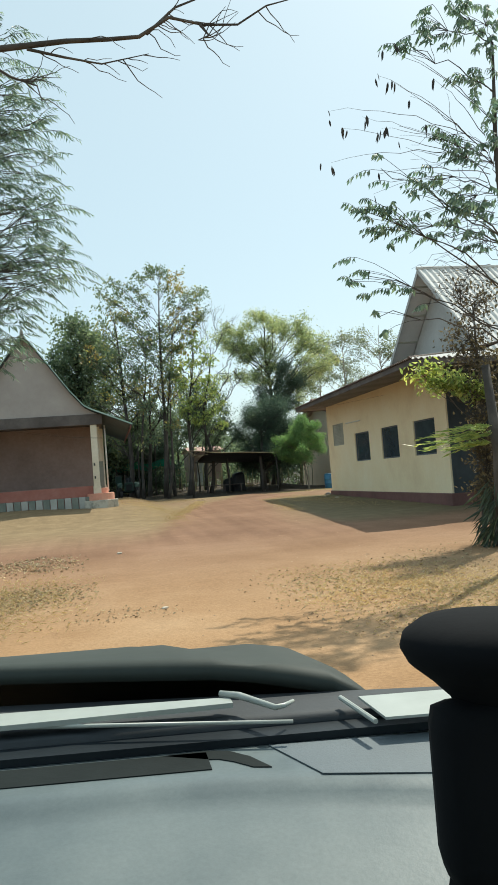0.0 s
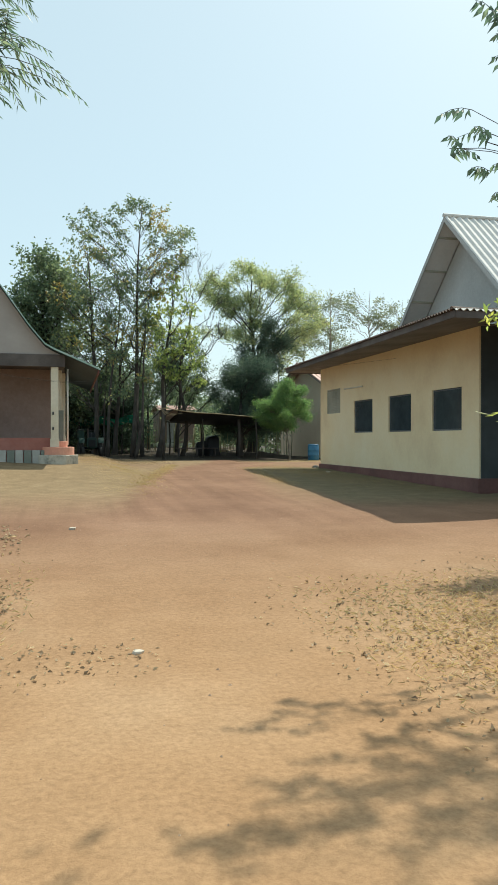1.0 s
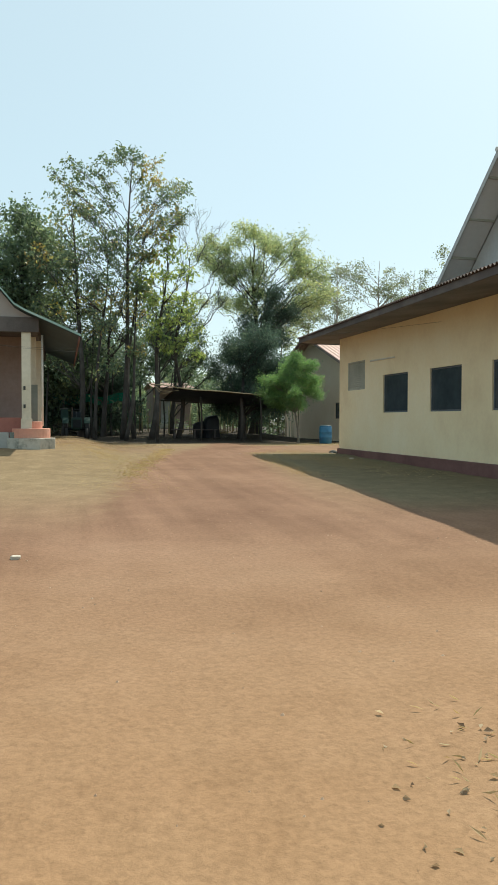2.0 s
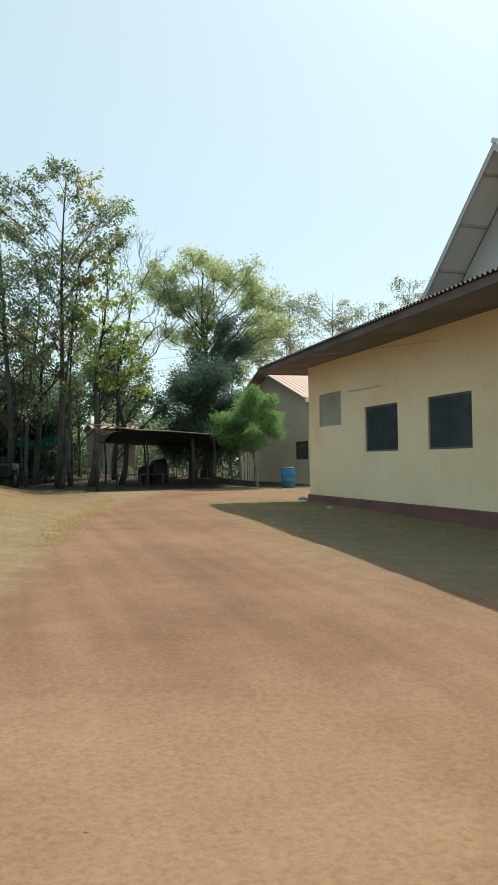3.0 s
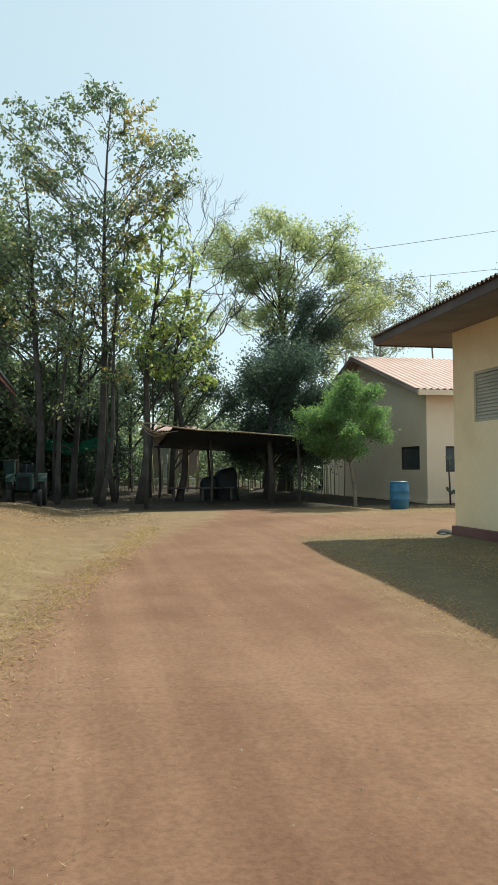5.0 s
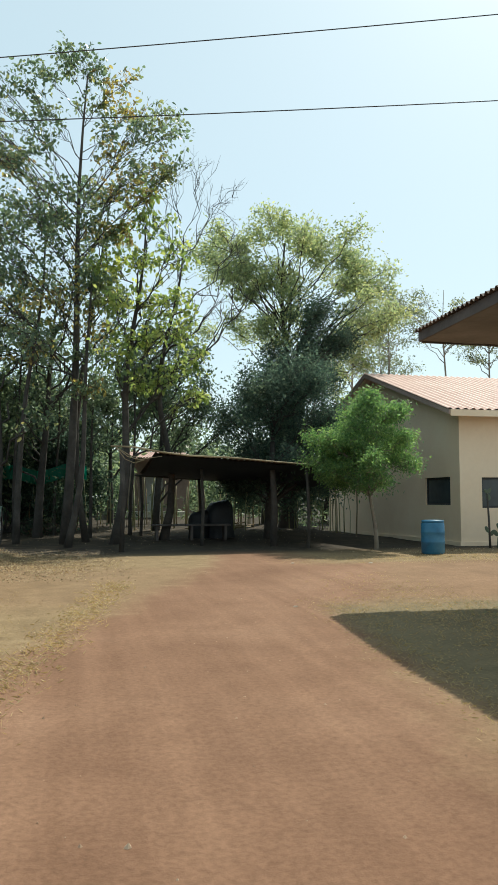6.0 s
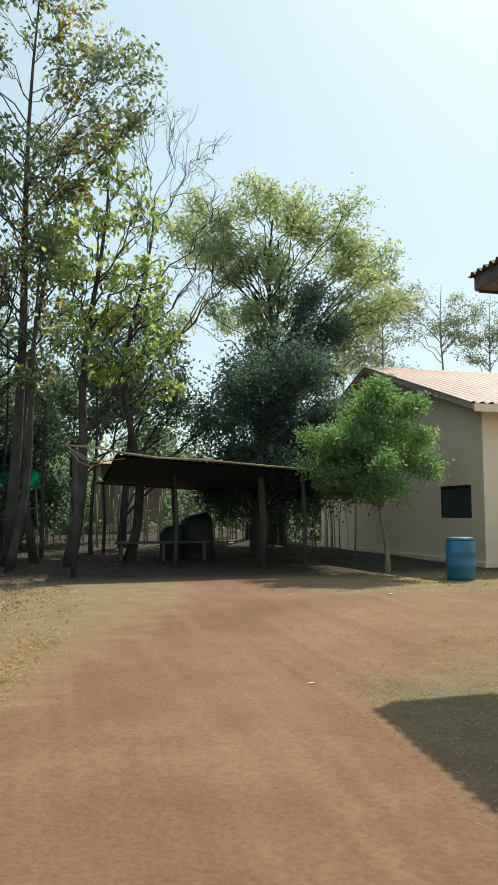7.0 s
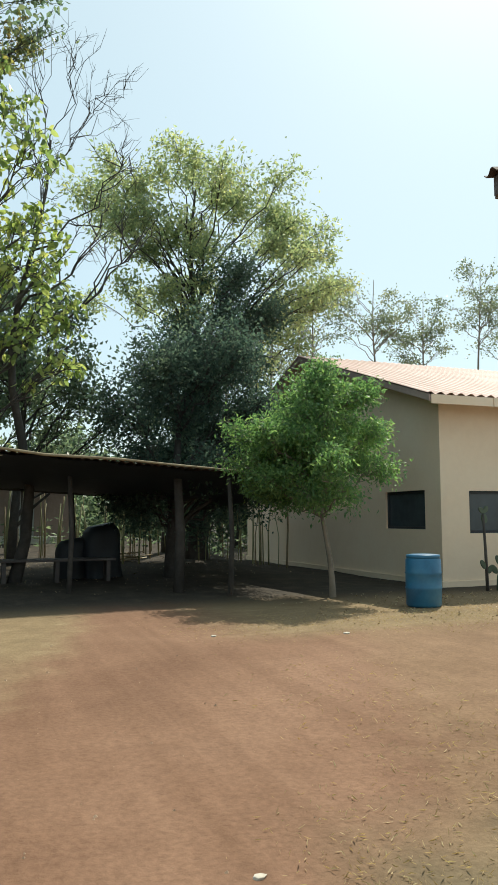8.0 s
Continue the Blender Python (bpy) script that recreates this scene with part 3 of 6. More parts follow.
def yellow_hall():
    hall = thing("yellow_hall", (HX, 27, land(HX, 27)), "yellow plastered single-storey hall with dark windows and corrugated roof", "building")
    wins = [(27.7, 1.34, 29.42, 2.5), (24.68, 1.34, 26.35, 2.5), (21.62, 1.34, 23.3, 2.5)]
    vent = (30.88, 2.12, 32.41, 3.08)
    part("wall", Shape().pierced("x", HX, 0.18, (20.75, 0.1), (33.22, 4.2), wins + [vent]), M_YELLOW, hall, "yellow distempered plaster wall")
    part("wall", Shape().box((HX + 0.18, 33.04, 0.1), (13.9, 33.22, 4.2)), M_YELLOW, hall)
    part("wall", Shape().box((HX + 0.05, 20.7, 0.1), (13.9, 20.745, 3.98)), M_SLATE, hall, "dark blue-grey end wall")
    part("plinth", Shape().box((HX - 0.06, 20.68, -0.6), (14.0, 33.28, 0.1)), M_PLINTH, hall, "dark red painted plinth", bevel=0.02)
    part("wall", Shape().box((13.75, 20.9, 0.1), (13.95, 33.02, 4.5)), M_BROWN, hall, "dark inner wall")
    part("ceiling", Shape().box((HX + 0.18, 20.93, 4.02), (13.75, 33.02, 4.08)), M_BROWN, hall)
    # unseen annex in front, a dark open store added for its cast shadow
    part("unseen_annex_wall", Shape().pierced("x", 12.3, 0.12, (16.6, -0.6), (20.66, 3.7), [(17.4, -0.2, 20.0, 2.4)]), M_BLACKSTONE, hall, "dark weathered wall of the unseen annex added for its shadow")
    part("unseen_annex_wall", Shape().box((12.42, 16.6, -0.6), (15.0, 16.74, 3.7)), M_BLACKSTONE, hall)
    part("unseen_annex_roof", Shape().ripple((11.9, 16.2, 3.6), (0, 4.4, 0), (3.2, 0, 0.1), 30), M_ZINC, hall, "pale galvanised roof of the unseen annex added for its shadow")
    # windows: frame, panes and a middle bar each
    for y0, z0, y1, z1 in wins:
        w = part("window", Shape().pierced("x", HX + 0.04, 0.07, (y0, z0), (y1, z1), [(y0 + 0.045, z0 + 0.045, y1 - 0.045, z1 - 0.045)]), M_WINFRAME, hall, "blue-grey framed window", bevel=0.006)
        part("pane", Shape().box((HX + 0.06, y0 + 0.045, z0 + 0.045), (HX + 0.07, y1 - 0.045, z1 - 0.045)), M_PANE, w)
    y0, z0, y1, z1 = vent
    v = part("vent", Shape().pierced("x", HX + 0.012, 0.06, (y0, z0), (y1, z1), [(y0 + 0.05, z0 + 0.05, y1 - 0.05, z1 - 0.05)]), M_LOUVRE, hall, "grey-green louvred vent")
    part("backing", Shape().box((HX + 0.1, y0 + 0.05, z0 + 0.05), (HX + 0.14, y1 - 0.05, z1 - 0.05)), M_LOUVRE, v)
    for k in range(13):
        z = z0 + 0.06 + k * (z1 - z0 - 0.12) / 13
        part("slat", Shape().prism([(HX + 0.022, y0 + 0.05, z), (HX + 0.028, y0 + 0.05, z - 0.006), (HX + 0.056, y0 + 0.05, z + 0.06), (HX + 0.05, y0 + 0.05, z + 0.068)], (0, y1 - y0 - 0.1, 0)), M_LOUVRE, v)
    part("batten", Shape().tube([(HX - 0.03, 28.56, 2.98), (HX - 0.03, 30.36, 3.0)], [0.025, 0.025], 8), M_WHITE, hall, "thin pale tube fixed above the window")
    # roof: corrugated sheets, its eave running a little askew to the wall, boxed in below
    e0, e1 = Vector((8.69, 18.1, 3.89)), Vector((9.84, 35.0, 4.16))
    up, run, pitch = Vector((0, 0, 1)), 2.6, 0.188
    along = (e1 - e0) / 16.9
    sheets = Shape().ripple(e0 + along * run, along * (16.9 - run), (4.3, -0.05, 4.3 * pitch), 100, 0.026, 0.008)
    for k in range(17):
        a = run * k / 17
        sheets.ripple(e0 + along * a, along * (run / 17), Vector((1, 0, pitch)) * (a + 0.1), 1, 0.026, 0.008, 1)
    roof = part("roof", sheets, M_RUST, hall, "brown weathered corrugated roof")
    # sunlight on this slope is put into its paler sheet
    part("roof", Shape().ripple(e0, (5.2, 0, 0), (run, run, run * pitch), 32, 0.026, 0.008), M_ZINC, hall, "corrugated end slope of the roof, sunlight put into its pale colour")
    part("ridge_cap", Shape().tube([e0 + up * 0.02, e0 + Vector((run, run, run * pitch + 0.02))], [0.035, 0.035], 7), M_RUST, roof)
    e0, e1 = e0 + Vector((0.07, 0.04, 0)), e1 + Vector((0.06, -0.04, 0))
    part("fascia", Shape().prism([e0 - up * 0.18, e1 - up * 0.18, e1 - up * 0.02, e0 - up * 0.02], (0.04, 0, 0)), M_BROWN, roof, bevel=0.006)
    part("fascia", Shape().box((e0.x + 0.045, e0.y, e0.z - 0.18), (13.9, e0.y + 0.04, e0.z - 0.02)), M_BROWN, roof, bevel=0.006)
    part("fascia", Shape().prism([(9.96, 34.92, 3.96), (14.0, 34.92, 3.96), (14.0, 34.92, 4.84), (9.96, 34.92, 4.12)], (0, 0.04, 0)), M_BROWN, roof)
    for k in range(9):
        a, b = k / 9, (k + 1) / 9
        p, q = e0.lerp(e1, a), e0.lerp(e1, b)
        part("eave_lining", Shape().prism([(p.x + 0.05, p.y + 0.06, p.z - 0.17), (HX - 0.006, p.y + 0.06, 3.98), (HX - 0.006, q.y + 0.05, 3.98), (q.x + 0.05, q.y + 0.05, q.z - 0.17)], (0, 0, 0.02)), M_SOFFIT, roof, "weathered board under the eave")
    part("eave_lining", Shape().prism([(HX, 18.2, 3.72), (HX, 20.69, 3.98), (HX, 20.69, 4.0), (HX, 18.2, 3.74)], (3.0, 0, 0)), M_SOFFIT, roof)
    part("eave_lining", Shape().box((HX, 33.22, 3.985), (14.0, 34.91, 4.0)), M_SOFFIT, roof)


yellow_hall()


# ---- steep-roofed grey hall behind ----
def grey_hall():
    ridge, half, zr = 26.75, 5.2, 8.66
    drop = half * 0.89
    h = thing("steep_roofed_hall", (14, ridge, 0), "tall grey hall with a steep corrugated gable roof", "building")
    x0, x1 = 14.0, 28.0
    gable = [(x0, ridge - half + 0.45, 0.0), (x0, ridge + half - 0.45, 0.0), (x0, ridge + half - 0.45, zr - drop + 0.25), (x0, ridge, zr - 0.16), (x0, ridge - half + 0.45, zr - drop + 0.25)]
    part("gable_wall", Shape().prism(gable, (0.2, 0, 0)), M_GREYPLASTER, h, "grey cement-rendered gable")
    part("gable_wall", Shape().prism([(x1, q[1], q[2]) for q in gable], (0.2, 0, 0)), M_GREYPLASTER, h)
    part("side_wall", Shape().box((x0 + 0.2, ridge - half + 0.45, 0), (x1, ridge - half + 0.65, zr - drop + 0.2)), M_GREYPLASTER, h)
    part("side_wall", Shape().box((x0 + 0.2, ridge + half - 0.65, 0), (x1, ridge + half - 0.45, zr - drop + 0.2)), M_GREYPLASTER, h)
    for s in (-1, 1):
        r = part("roof", Shape().ripple((13.08, ridge, zr), (15.6, 0, 0), (0, s * half, -drop), 62, 0.028, 0.01), M_ZINC, h, "pale galvanised corrugated roof slope")
        part("bargeboard", Shape().prism([(13.08, ridge, zr - 0.02), (13.08, ridge + s * half, zr - drop - 0.02), (13.08, ridge + s * half, zr - drop - 0.2), (13.08, ridge, zr - 0.2)], (0.04, 0, 0)), M_GREYPLASTER, r)
        part("soffit", Shape().prism([(13.12, ridge, zr - 0.1), (13.12, ridge + s * half, zr - drop - 0.1), (13.12, ridge + s * half, zr - drop - 0.13), (13.12, ridge, zr - 0.13)], (0.86, 0, 0)), M_SHEET, r)
        for k in range(5):
            f = (k + 0.5) / 5
            y, z = ridge + s * half * f, zr - drop * f
            part("purlin", Shape().box((13.14, y - 0.03, z - 0.17), (13.98, y + 0.03, z - 0.1)), M_LOUVRE, r)
    part("ridge_cap", Shape().tube([(13.05, ridge, zr + 0.02), (28.7, ridge, zr + 0.02)], [0.07, 0.07], 8), M_ZINC, h)


grey_hall()


# ---- veranda house with flared roof ----
def veranda_house():
    cx = -2.3
    g = land(-2, 31)
    h = thing("veranda_house", (cx, 32, g), "pinkish veranda house with a steep flared roof", "house")
    prof = [(0.0, 7.34), (0.4, 6.86), (1.0, 6.03), (1.7, 5.03), (2.23, 4.4), (2.53, 4.23), (3.3, 3.9), (4.1, 3.55)]
    y0, y1 = 30.2, 42.0
    for s in (-1, 1):
        up = [(cx + s * a, y0, z) for a, z in prof]
        dn = [(cx + s * a, y0, z - 0.07) for a, z in reversed(prof)]
        r = part("roof", Shape().prism(up + dn, (0, y1 - y0, 0)), M_DARKROOF, h, "dark green flared roof slope")
        part("roof_edge", Shape().prism([(q[0], q[1], q[2] + 0.012) for q in up] + [(q[0], q[1], q[2] + 0.02) for q in dn], (0, -0.04, 0)), M_GREENTRIM, r, "light green metal edge strip")
        part("eave_board", Shape().box((cx + s * 4.02, y0 + 0.02, 3.4), (cx + s * 4.06, y1, 3.53)), M_PLINTH, r)
    wall = [(cx + a, 30.55, z - 0.09) for a, z in prof[:6]]
    left = [(cx - a, 30.55, z - 0.09) for a, z in reversed(prof[1:6])]
    part("gable_wall", Shape().prism(left + wall + [(cx + 2.75, 30.55, 4.05), (cx - 2.75, 30.55, 4.05)], (0, 0.15, 0)), M_LHWALL, h, "greyish pink plaster gable")
    part("beam", Shape().box((cx - 2.9, 30.5, 3.62), (cx + 2.9, 30.75, 4.05)), M_BROWN, h, "dark beam", bevel=0.015)
    part("beam", Shape().box((cx + 2.62, 30.75, 3.62), (cx + 2.85, 41.5, 4.0)), M_BROWN, h)
    part("back_wall", Shape().box((cx - 2.9, 33.2, 0.6), (cx + 2.6, 33.4, 4.4)), M_LHBACK, h, "brown veranda wall")
    part("side_wall", Shape().box((cx + 2.4, 33.4, 0.6), (cx + 2.6, 41.5, 4.0)), M_WHITE, h)
    part("side_wall", Shape().box((cx - 2.9, 30.9, 0.6), (cx - 2.7, 41.5, 4.0)), M_WHITE, h)
    part("ceiling", Shape().box((cx - 2.7, 30.8, 3.75), (cx + 2.6, 33.2, 3.8)), M_BROWN, h)
    part("floor_slab", Shape().box((cx - 3.0, 30.62, 0.3), (cx + 2.75, 41.6, 0.62)), M_REDPAINT, h)
    part("low_wall", Shape().box((cx - 2.9, 30.66, 0.72), (cx + 2.4, 30.8, 1.15)), M_REDPAINT, h, "red painted low veranda wall", bevel=0.015)
    for x, y, w in ((cx + 2.54, 30.56, 0.26), (cx + 2.66, 31.8, 0.22), (cx + 2.78, 33.0, 0.22), (cx - 2.6, 30.56, 0.26)):
        col = part("column", Shape().box((x - w / 2, y, 0.62), (x + w / 2, y + w, 3.62)), M_CREAMPAINT, h, "cream square veranda column", bevel=0.015)
        part("base", Shape().box((x - w / 2 - 0.025, y - 0.025, 0.62), (x + w / 2 + 0.025, y + w + 0.025, 1.12)), M_CREAMPAINT, col, bevel=0.012)
    part("side_panel", Shape().box((cx + 2.6, 31.1, 1.03), (cx + 2.84, 31.14, 2.13)), M_GREYSTONE, h, "grey half-height board between the columns", bevel=0.008)
    for z in (1.42, 1.95):
        part("bracket", Shape().box((cx + 2.46, 30.53, z), (cx + 2.52, 30.56, z + 0.11)), M_BLACKSTONE, h, bevel=0.006)
    # painted stones of the plinth, dark and white by turns
    n = 21
    for k in range(n):
        x = cx - 3.0 + k * 5.9 / n
        part("stone", Shape().box((x + 0.012, 30.55, g - 0.12), (x + 5.9 / n - 0.012, 30.72, 0.72)), M_DULLWHITE if k % 2 else M_GREYSTONE, h, bevel=0.02)
    part("plinth_core", Shape().box((cx - 3.0, 30.64, g - 0.2), (cx + 2.78, 41.6, 0.3)), M_BLACKSTONE, h)
    for r, z0, z1, sides in ((0.76, g - 0.2, 0.55, 8), (0.57, 0.5, 0.83, 28), (0.34, 0.8, 1.035, 28)):
        pts = [(cx + 2.64 + r * math.cos(q), 30.9 + r * math.sin(q), z0) for q in (2 * math.pi * (j + 0.5) / sides for j in range(sides))]
        low = sides == 8
        part("step", Shape().prism(pts, (0, 0, z1 - z0)), M_PATCHWASH if low else M_PINKSTEP, h, "whitewashed bottom step with dark patches" if low else "rounded salmon-coloured step", bevel=0.02)
    part("ridge_finial", Shape().tube([(cx, y0 - 0.06, 7.2), (cx, y0 - 0.1, 7.42), (cx, y0 - 0.06, 7.58)], [0.09, 0.07, 0.02], 8), M_GREYSTONE, h, "small weathered ridge end")
    part("drain_pipe", Shape().tube([(cx + 2.98, 31.0, 0.9), (cx + 2.98, 31.0, 3.6)], [0.035, 0.035], 8), M_WHITE, h, "white drain pipe", smooth=True)


veranda_house()


# ---- far cream house with pink roof ----
def cream_house():
    h = thing("cream_house", (15.39, 43.66, 0), "cream plastered house with a faded pink metal roof", "house")
    x0, x1, yf, yb, yr = 15.39, 27.0, 43.66, 55.2, 49.4
    win, gwin = [(16.1, 1.1, 17.5, 2.0), (19.5, 1.1, 20.9, 2.0), (23.0, 1.1, 24.4, 2.0)], (44.25, 1.18, 45.88, 2.03)
    part("wall", Shape().pierced("y", yf, 0.18, (x0, -0.2), (x1, 3.95), win), M_CREAM, h, "cream plaster front wall")
    part("wall", Shape().pierced("x", x0, 0.18, (yf + 0.18, -0.2), (yb, 3.95), [gwin]), M_CREAM, h)
    part("wall", Shape().box((x1 - 0.18, yf + 0.18, -0.2), (x1, yb, 3.95)), M_CREAM, h)
    part("wall", Shape().box((x0 + 0.18, yb - 0.18, -0.2), (x1 - 0.18, yb, 3.95)), M_CREAM, h)
    part("gable", Shape().prism([(x0, yf, 3.95), (x0, yb, 3.95), (x0, yr, 5.85)], (0.18, 0, 0)), M_CREAM, h)
    part("inner_floor", Shape().box((x0 + 0.18, yf + 0.18, -0.2), (x1 - 0.18, yb - 0.18, 0.1)), M_BROWN, h)
    for a, z0, b, z1 in win:
        w = part("window", Shape().pierced("y", yf + 0.05, 0.07, (a, z0), (b, z1), [(a + 0.06, z0 + 0.06, b - 0.06, z1 - 0.06)]), M_BLACKSHEET, h, "dark-framed window", bevel=0.006)
        part("pane", Shape().box((a + 0.06, yf + 0.08, z0 + 0.06), (b - 0.06, yf + 0.09, z1 - 0.06)), M_PANE, w)
    a, z0, b, z1 = gwin
    w = part("window", Shape().pierced("x", x0 + 0.05, 0.07, (a, z0), (b, z1), [(a + 0.06, z0 + 0.06, b - 0.06, z1 - 0.06)]), M_BLACKSHEET, h, "dark-framed window", bevel=0.006)
    part("pane", Shape().box((x0 + 0.08, a + 0.06, z0 + 0.06), (x0 + 0.09, b - 0.06, z1 - 0.06)), M_PANE, w)
    for s, yc in ((-1, 43.1), (1, 55.7)):
        part("roof", Shape().ripple((14.76, yr, 5.98), (12.9, 0, 0), (0, yc - yr, -2.02), 52, 0.026, 0.008), M_PINKROOF, h, "faded pink corrugated roof slope")
        part("bargeboard", Shape().prism([(14.78, yr, 5.95), (14.78, yc, 3.93), (14.78, yc, 3.79), (14.78, yr, 5.81)], (0.04, 0, 0)), M_LHBACK, h)
    part("soffit", Shape().prism([(14.83, 43.12, 3.86), (14.83, yr, 5.88), (14.83, yr, 5.84), (14.83, 43.12, 3.82)], (0.55, 0, 0)), M_BROWN, h)
    for k in range(8):
        part("eave_board", Shape().box((14.84 + k * 1.55, 43.1, 3.74), (14.83 + (k + 1) * 1.55 - 0.012, 43.14, 3.93)), M_CREAM, h, bevel=0.006)
    part("plinth", Shape().box((x0 - 0.05, yf - 0.05, -0.3), (x1, yb, 0.12)), M_CREAM, h)


cream_house()


# ---- lean-to shed ----
def lean_to():
    h = thing("lean_to_shed", (7.4, 43, land(7.4, 43)), "low lean-to shed of rusted sheets on crooked poles", "shed")
    # right end runs on behind the small tree, lengthened to shade the ground
    a, b = Vector((6.45, 43.5, 2.6)), Vector((11.7, 43.5, 2.24))
    part("roof", Shape().ripple(a, b - a, (0, 4.6, -0.4), 34, 0.018, 0.006), M_RUST, h, "dark rusted sheet roof")
    # black sheet added under the roof to darken its underside, bellied between the poles
    undersheet = Shape()
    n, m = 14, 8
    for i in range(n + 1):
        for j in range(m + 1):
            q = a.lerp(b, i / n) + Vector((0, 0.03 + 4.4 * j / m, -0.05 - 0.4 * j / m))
            undersheet.v.append(q - Vector((0, 0, 0.2 * math.sin(math.pi * j / m) * (0.7 + 0.3 * math.sin(i * 1.9)) + 0.02 * math.sin(i * 2.3))))
    undersheet.f = [(i * (m + 1) + j, i * (m + 1) + j + 1, (i + 1) * (m + 1) + j + 1, (i + 1) * (m + 1) + j) for i in range(n) for j in range(m)]
    part("dark_undersheet", undersheet, M_BLACKSHEET, h, "black sheet added under the roof to darken its underside", smooth=True)
    part("front_pole", Shape().tube([(5.3, 43.45, 2.76), (5.9, 43.45, 2.74), (6.6, 43.46, 2.62), (7.3, 43.46, 2.53), (8.6, 43.45, 2.48), (9.6, 43.45, 2.4), (11.2, 43.45, 2.29)], [0.022, 0.024, 0.026, 0.026, 0.024, 0.02, 0.014], 7), M_POLE, h, "pale bamboo edge pole", smooth=True)
    for k, (dx, dz) in enumerate(((0.9, 0.34), (0.7, 0.42), (1.1, 0.3))):
        part("loose_pole", Shape().tube([(5.42, 43.4, 2.74), (5.42 + dx * 0.35, 43.38 + k * 0.05, 2.74 - dz * 0.75), (5.42 + dx * 0.7, 43.4 + k * 0.05, 2.74 - dz), (5.42 + dx * 1.1, 43.42, 2.74 - dz * 0.8)], [0.012, 0.012, 0.01, 0.007], 6), M_POLE, h, smooth=True)
    part("rear_pole", Shape().tube([(6.3, 48.05, 2.14), (11.8, 48.05, 1.82)], [0.035, 0.03], 7), M_BARK, h)
    for x, y, z, r in ((5.6, 43.55, 2.7, 0.07), (7.9, 44.6, 2.32, 0.05), (9.9, 44.3, 2.2, 0.1), (10.7, 43.6, 2.2, 0.05), (6.5, 48.0, 2.1, 0.05), (8.4, 48.0, 2.0, 0.05), (10.7, 48.0, 1.86, 0.05)):
        part("post", Shape().tube([(x, y, land(x, y) - 0.2), (x + 0.04, y, z * 0.5), (x - 0.02, y, z)], [r, r * 0.92, r * 0.85], 8), M_BARK, h, "rough bark-covered post", smooth=True)


lean_to()


# ---- trees beyond the yard ----
def far_trees():
    g = "trees at the edge of the yard"
    # the tallest: separate clumps of hanging leaves on thin arms, closing up below
    arms = ((4.6, 14.2, 0.7), (4.0, 14.35, 0.45), (5.5, 14.0, 0.65), (5.9, 13.5, 0.45), (3.2, 14.0, 0.35), (1.7, 13.65, 0.5), (0.8, 13.15, 0.45), (1.4, 12.95, 0.4),
            (2.1, 12.9, 0.55), (2.8, 13.4, 0.5), (3.4, 12.7, 0.45), (4.7, 13.2, 0.5), (5.2, 12.5, 0.4), (7.4, 13.25, 0.35), (6.8, 13.2, 0.5), (6.4, 12.5, 0.75),
            (7.0, 12.1, 0.45), (7.7, 11.9, 0.4), (7.1, 11.5, 0.35), (6.2, 11.4, 0.55), (5.4, 11.6, 0.45), (2.4, 12.0, 0.45), (1.7, 11.7, 0.45))
    lower = ((2.3, 11.0, 0.65), (3.2, 11.3, 0.55), (4.9, 10.9, 0.65), (5.6, 10.5, 0.6), (3.6, 10.3, 0.6), (2.6, 10.1, 0.85), (1.4, 10.0, 0.7), (4.4, 9.6, 0.6),
             (3.0, 9.2, 0.8), (5.2, 9.3, 0.7), (1.8, 8.8, 0.8), (4.0, 8.4, 0.8), (2.6, 7.9, 0.8), (5.0, 7.8, 0.7), (1.5, 7.6, 0.8), (3.6, 7.1, 0.8),
             (4.8, 6.5, 0.7), (2.2, 6.5, 0.8), (1.4, 5.8, 0.8), (3.2, 5.6, 0.7))
    rng = np.random.default_rng(51)
    tall = [(x, 45.2 + rng.normal() * 0.6, z - 0.4, r * 1.4, r * 1.4, r * 0.9, round(28 * r), 12) for x, z, r in arms]
    tall += [(x, 45.4 + rng.normal() * 0.9, z, r * 1.4, r * 1.4, r, round(28 * r), 12) for x, z, r in lower]
    tree("broadleaf_tree", "tall thin broadleaf tree with sparse yellowing crown", (4.15, 45.8, 0), (4.6, 45.1, 13.7), 0.15, tall, (0.135, 0.56, 1), L_TEAK, M_BARK, 11, 0.75, group=g, low=0.36, spread=0.22, leaf_at=0.5, inner=0.3, stout=0.4, limbs=0.6, turned=0.3)
    hung = ((6.2, 10.0, 0.5), (6.6, 9.3, 0.6), (5.6, 9.2, 0.5), (7.1, 8.4, 0.55), (6.1, 8.2, 0.6), (5.2, 8.0, 0.5), (7.3, 7.3, 0.6), (6.5, 7.2, 0.6), (5.5, 6.9, 0.6),
            (7.7, 6.5, 0.5), (6.9, 6.1, 0.65), (6.0, 5.9, 0.6), (7.9, 5.6, 0.5), (7.2, 5.1, 0.6), (6.3, 4.8, 0.6), (5.4, 5.4, 0.5), (7.8, 4.6, 0.5))
    second = [(x, 44.7 + rng.normal() * 0.45, z, r * 1.3, r * 1.3, r * 1.05, round(23 * r), 13) for x, z, r in hung]
    tree("broadleaf_tree", "slender tree with bright yellow-green large leaves", (5.5, 45.4, 0), (6.3, 44.8, 9.4), 0.15, second, (0.155, 0.54, 1), L_BRIGHT, M_BARK, 12, 0.85, group=g, low=0.22, spread=0.2, leaf_at=0.5, inner=0.35, wobble=0.012, stout=0.4, limbs=1.0, turned=0.22)
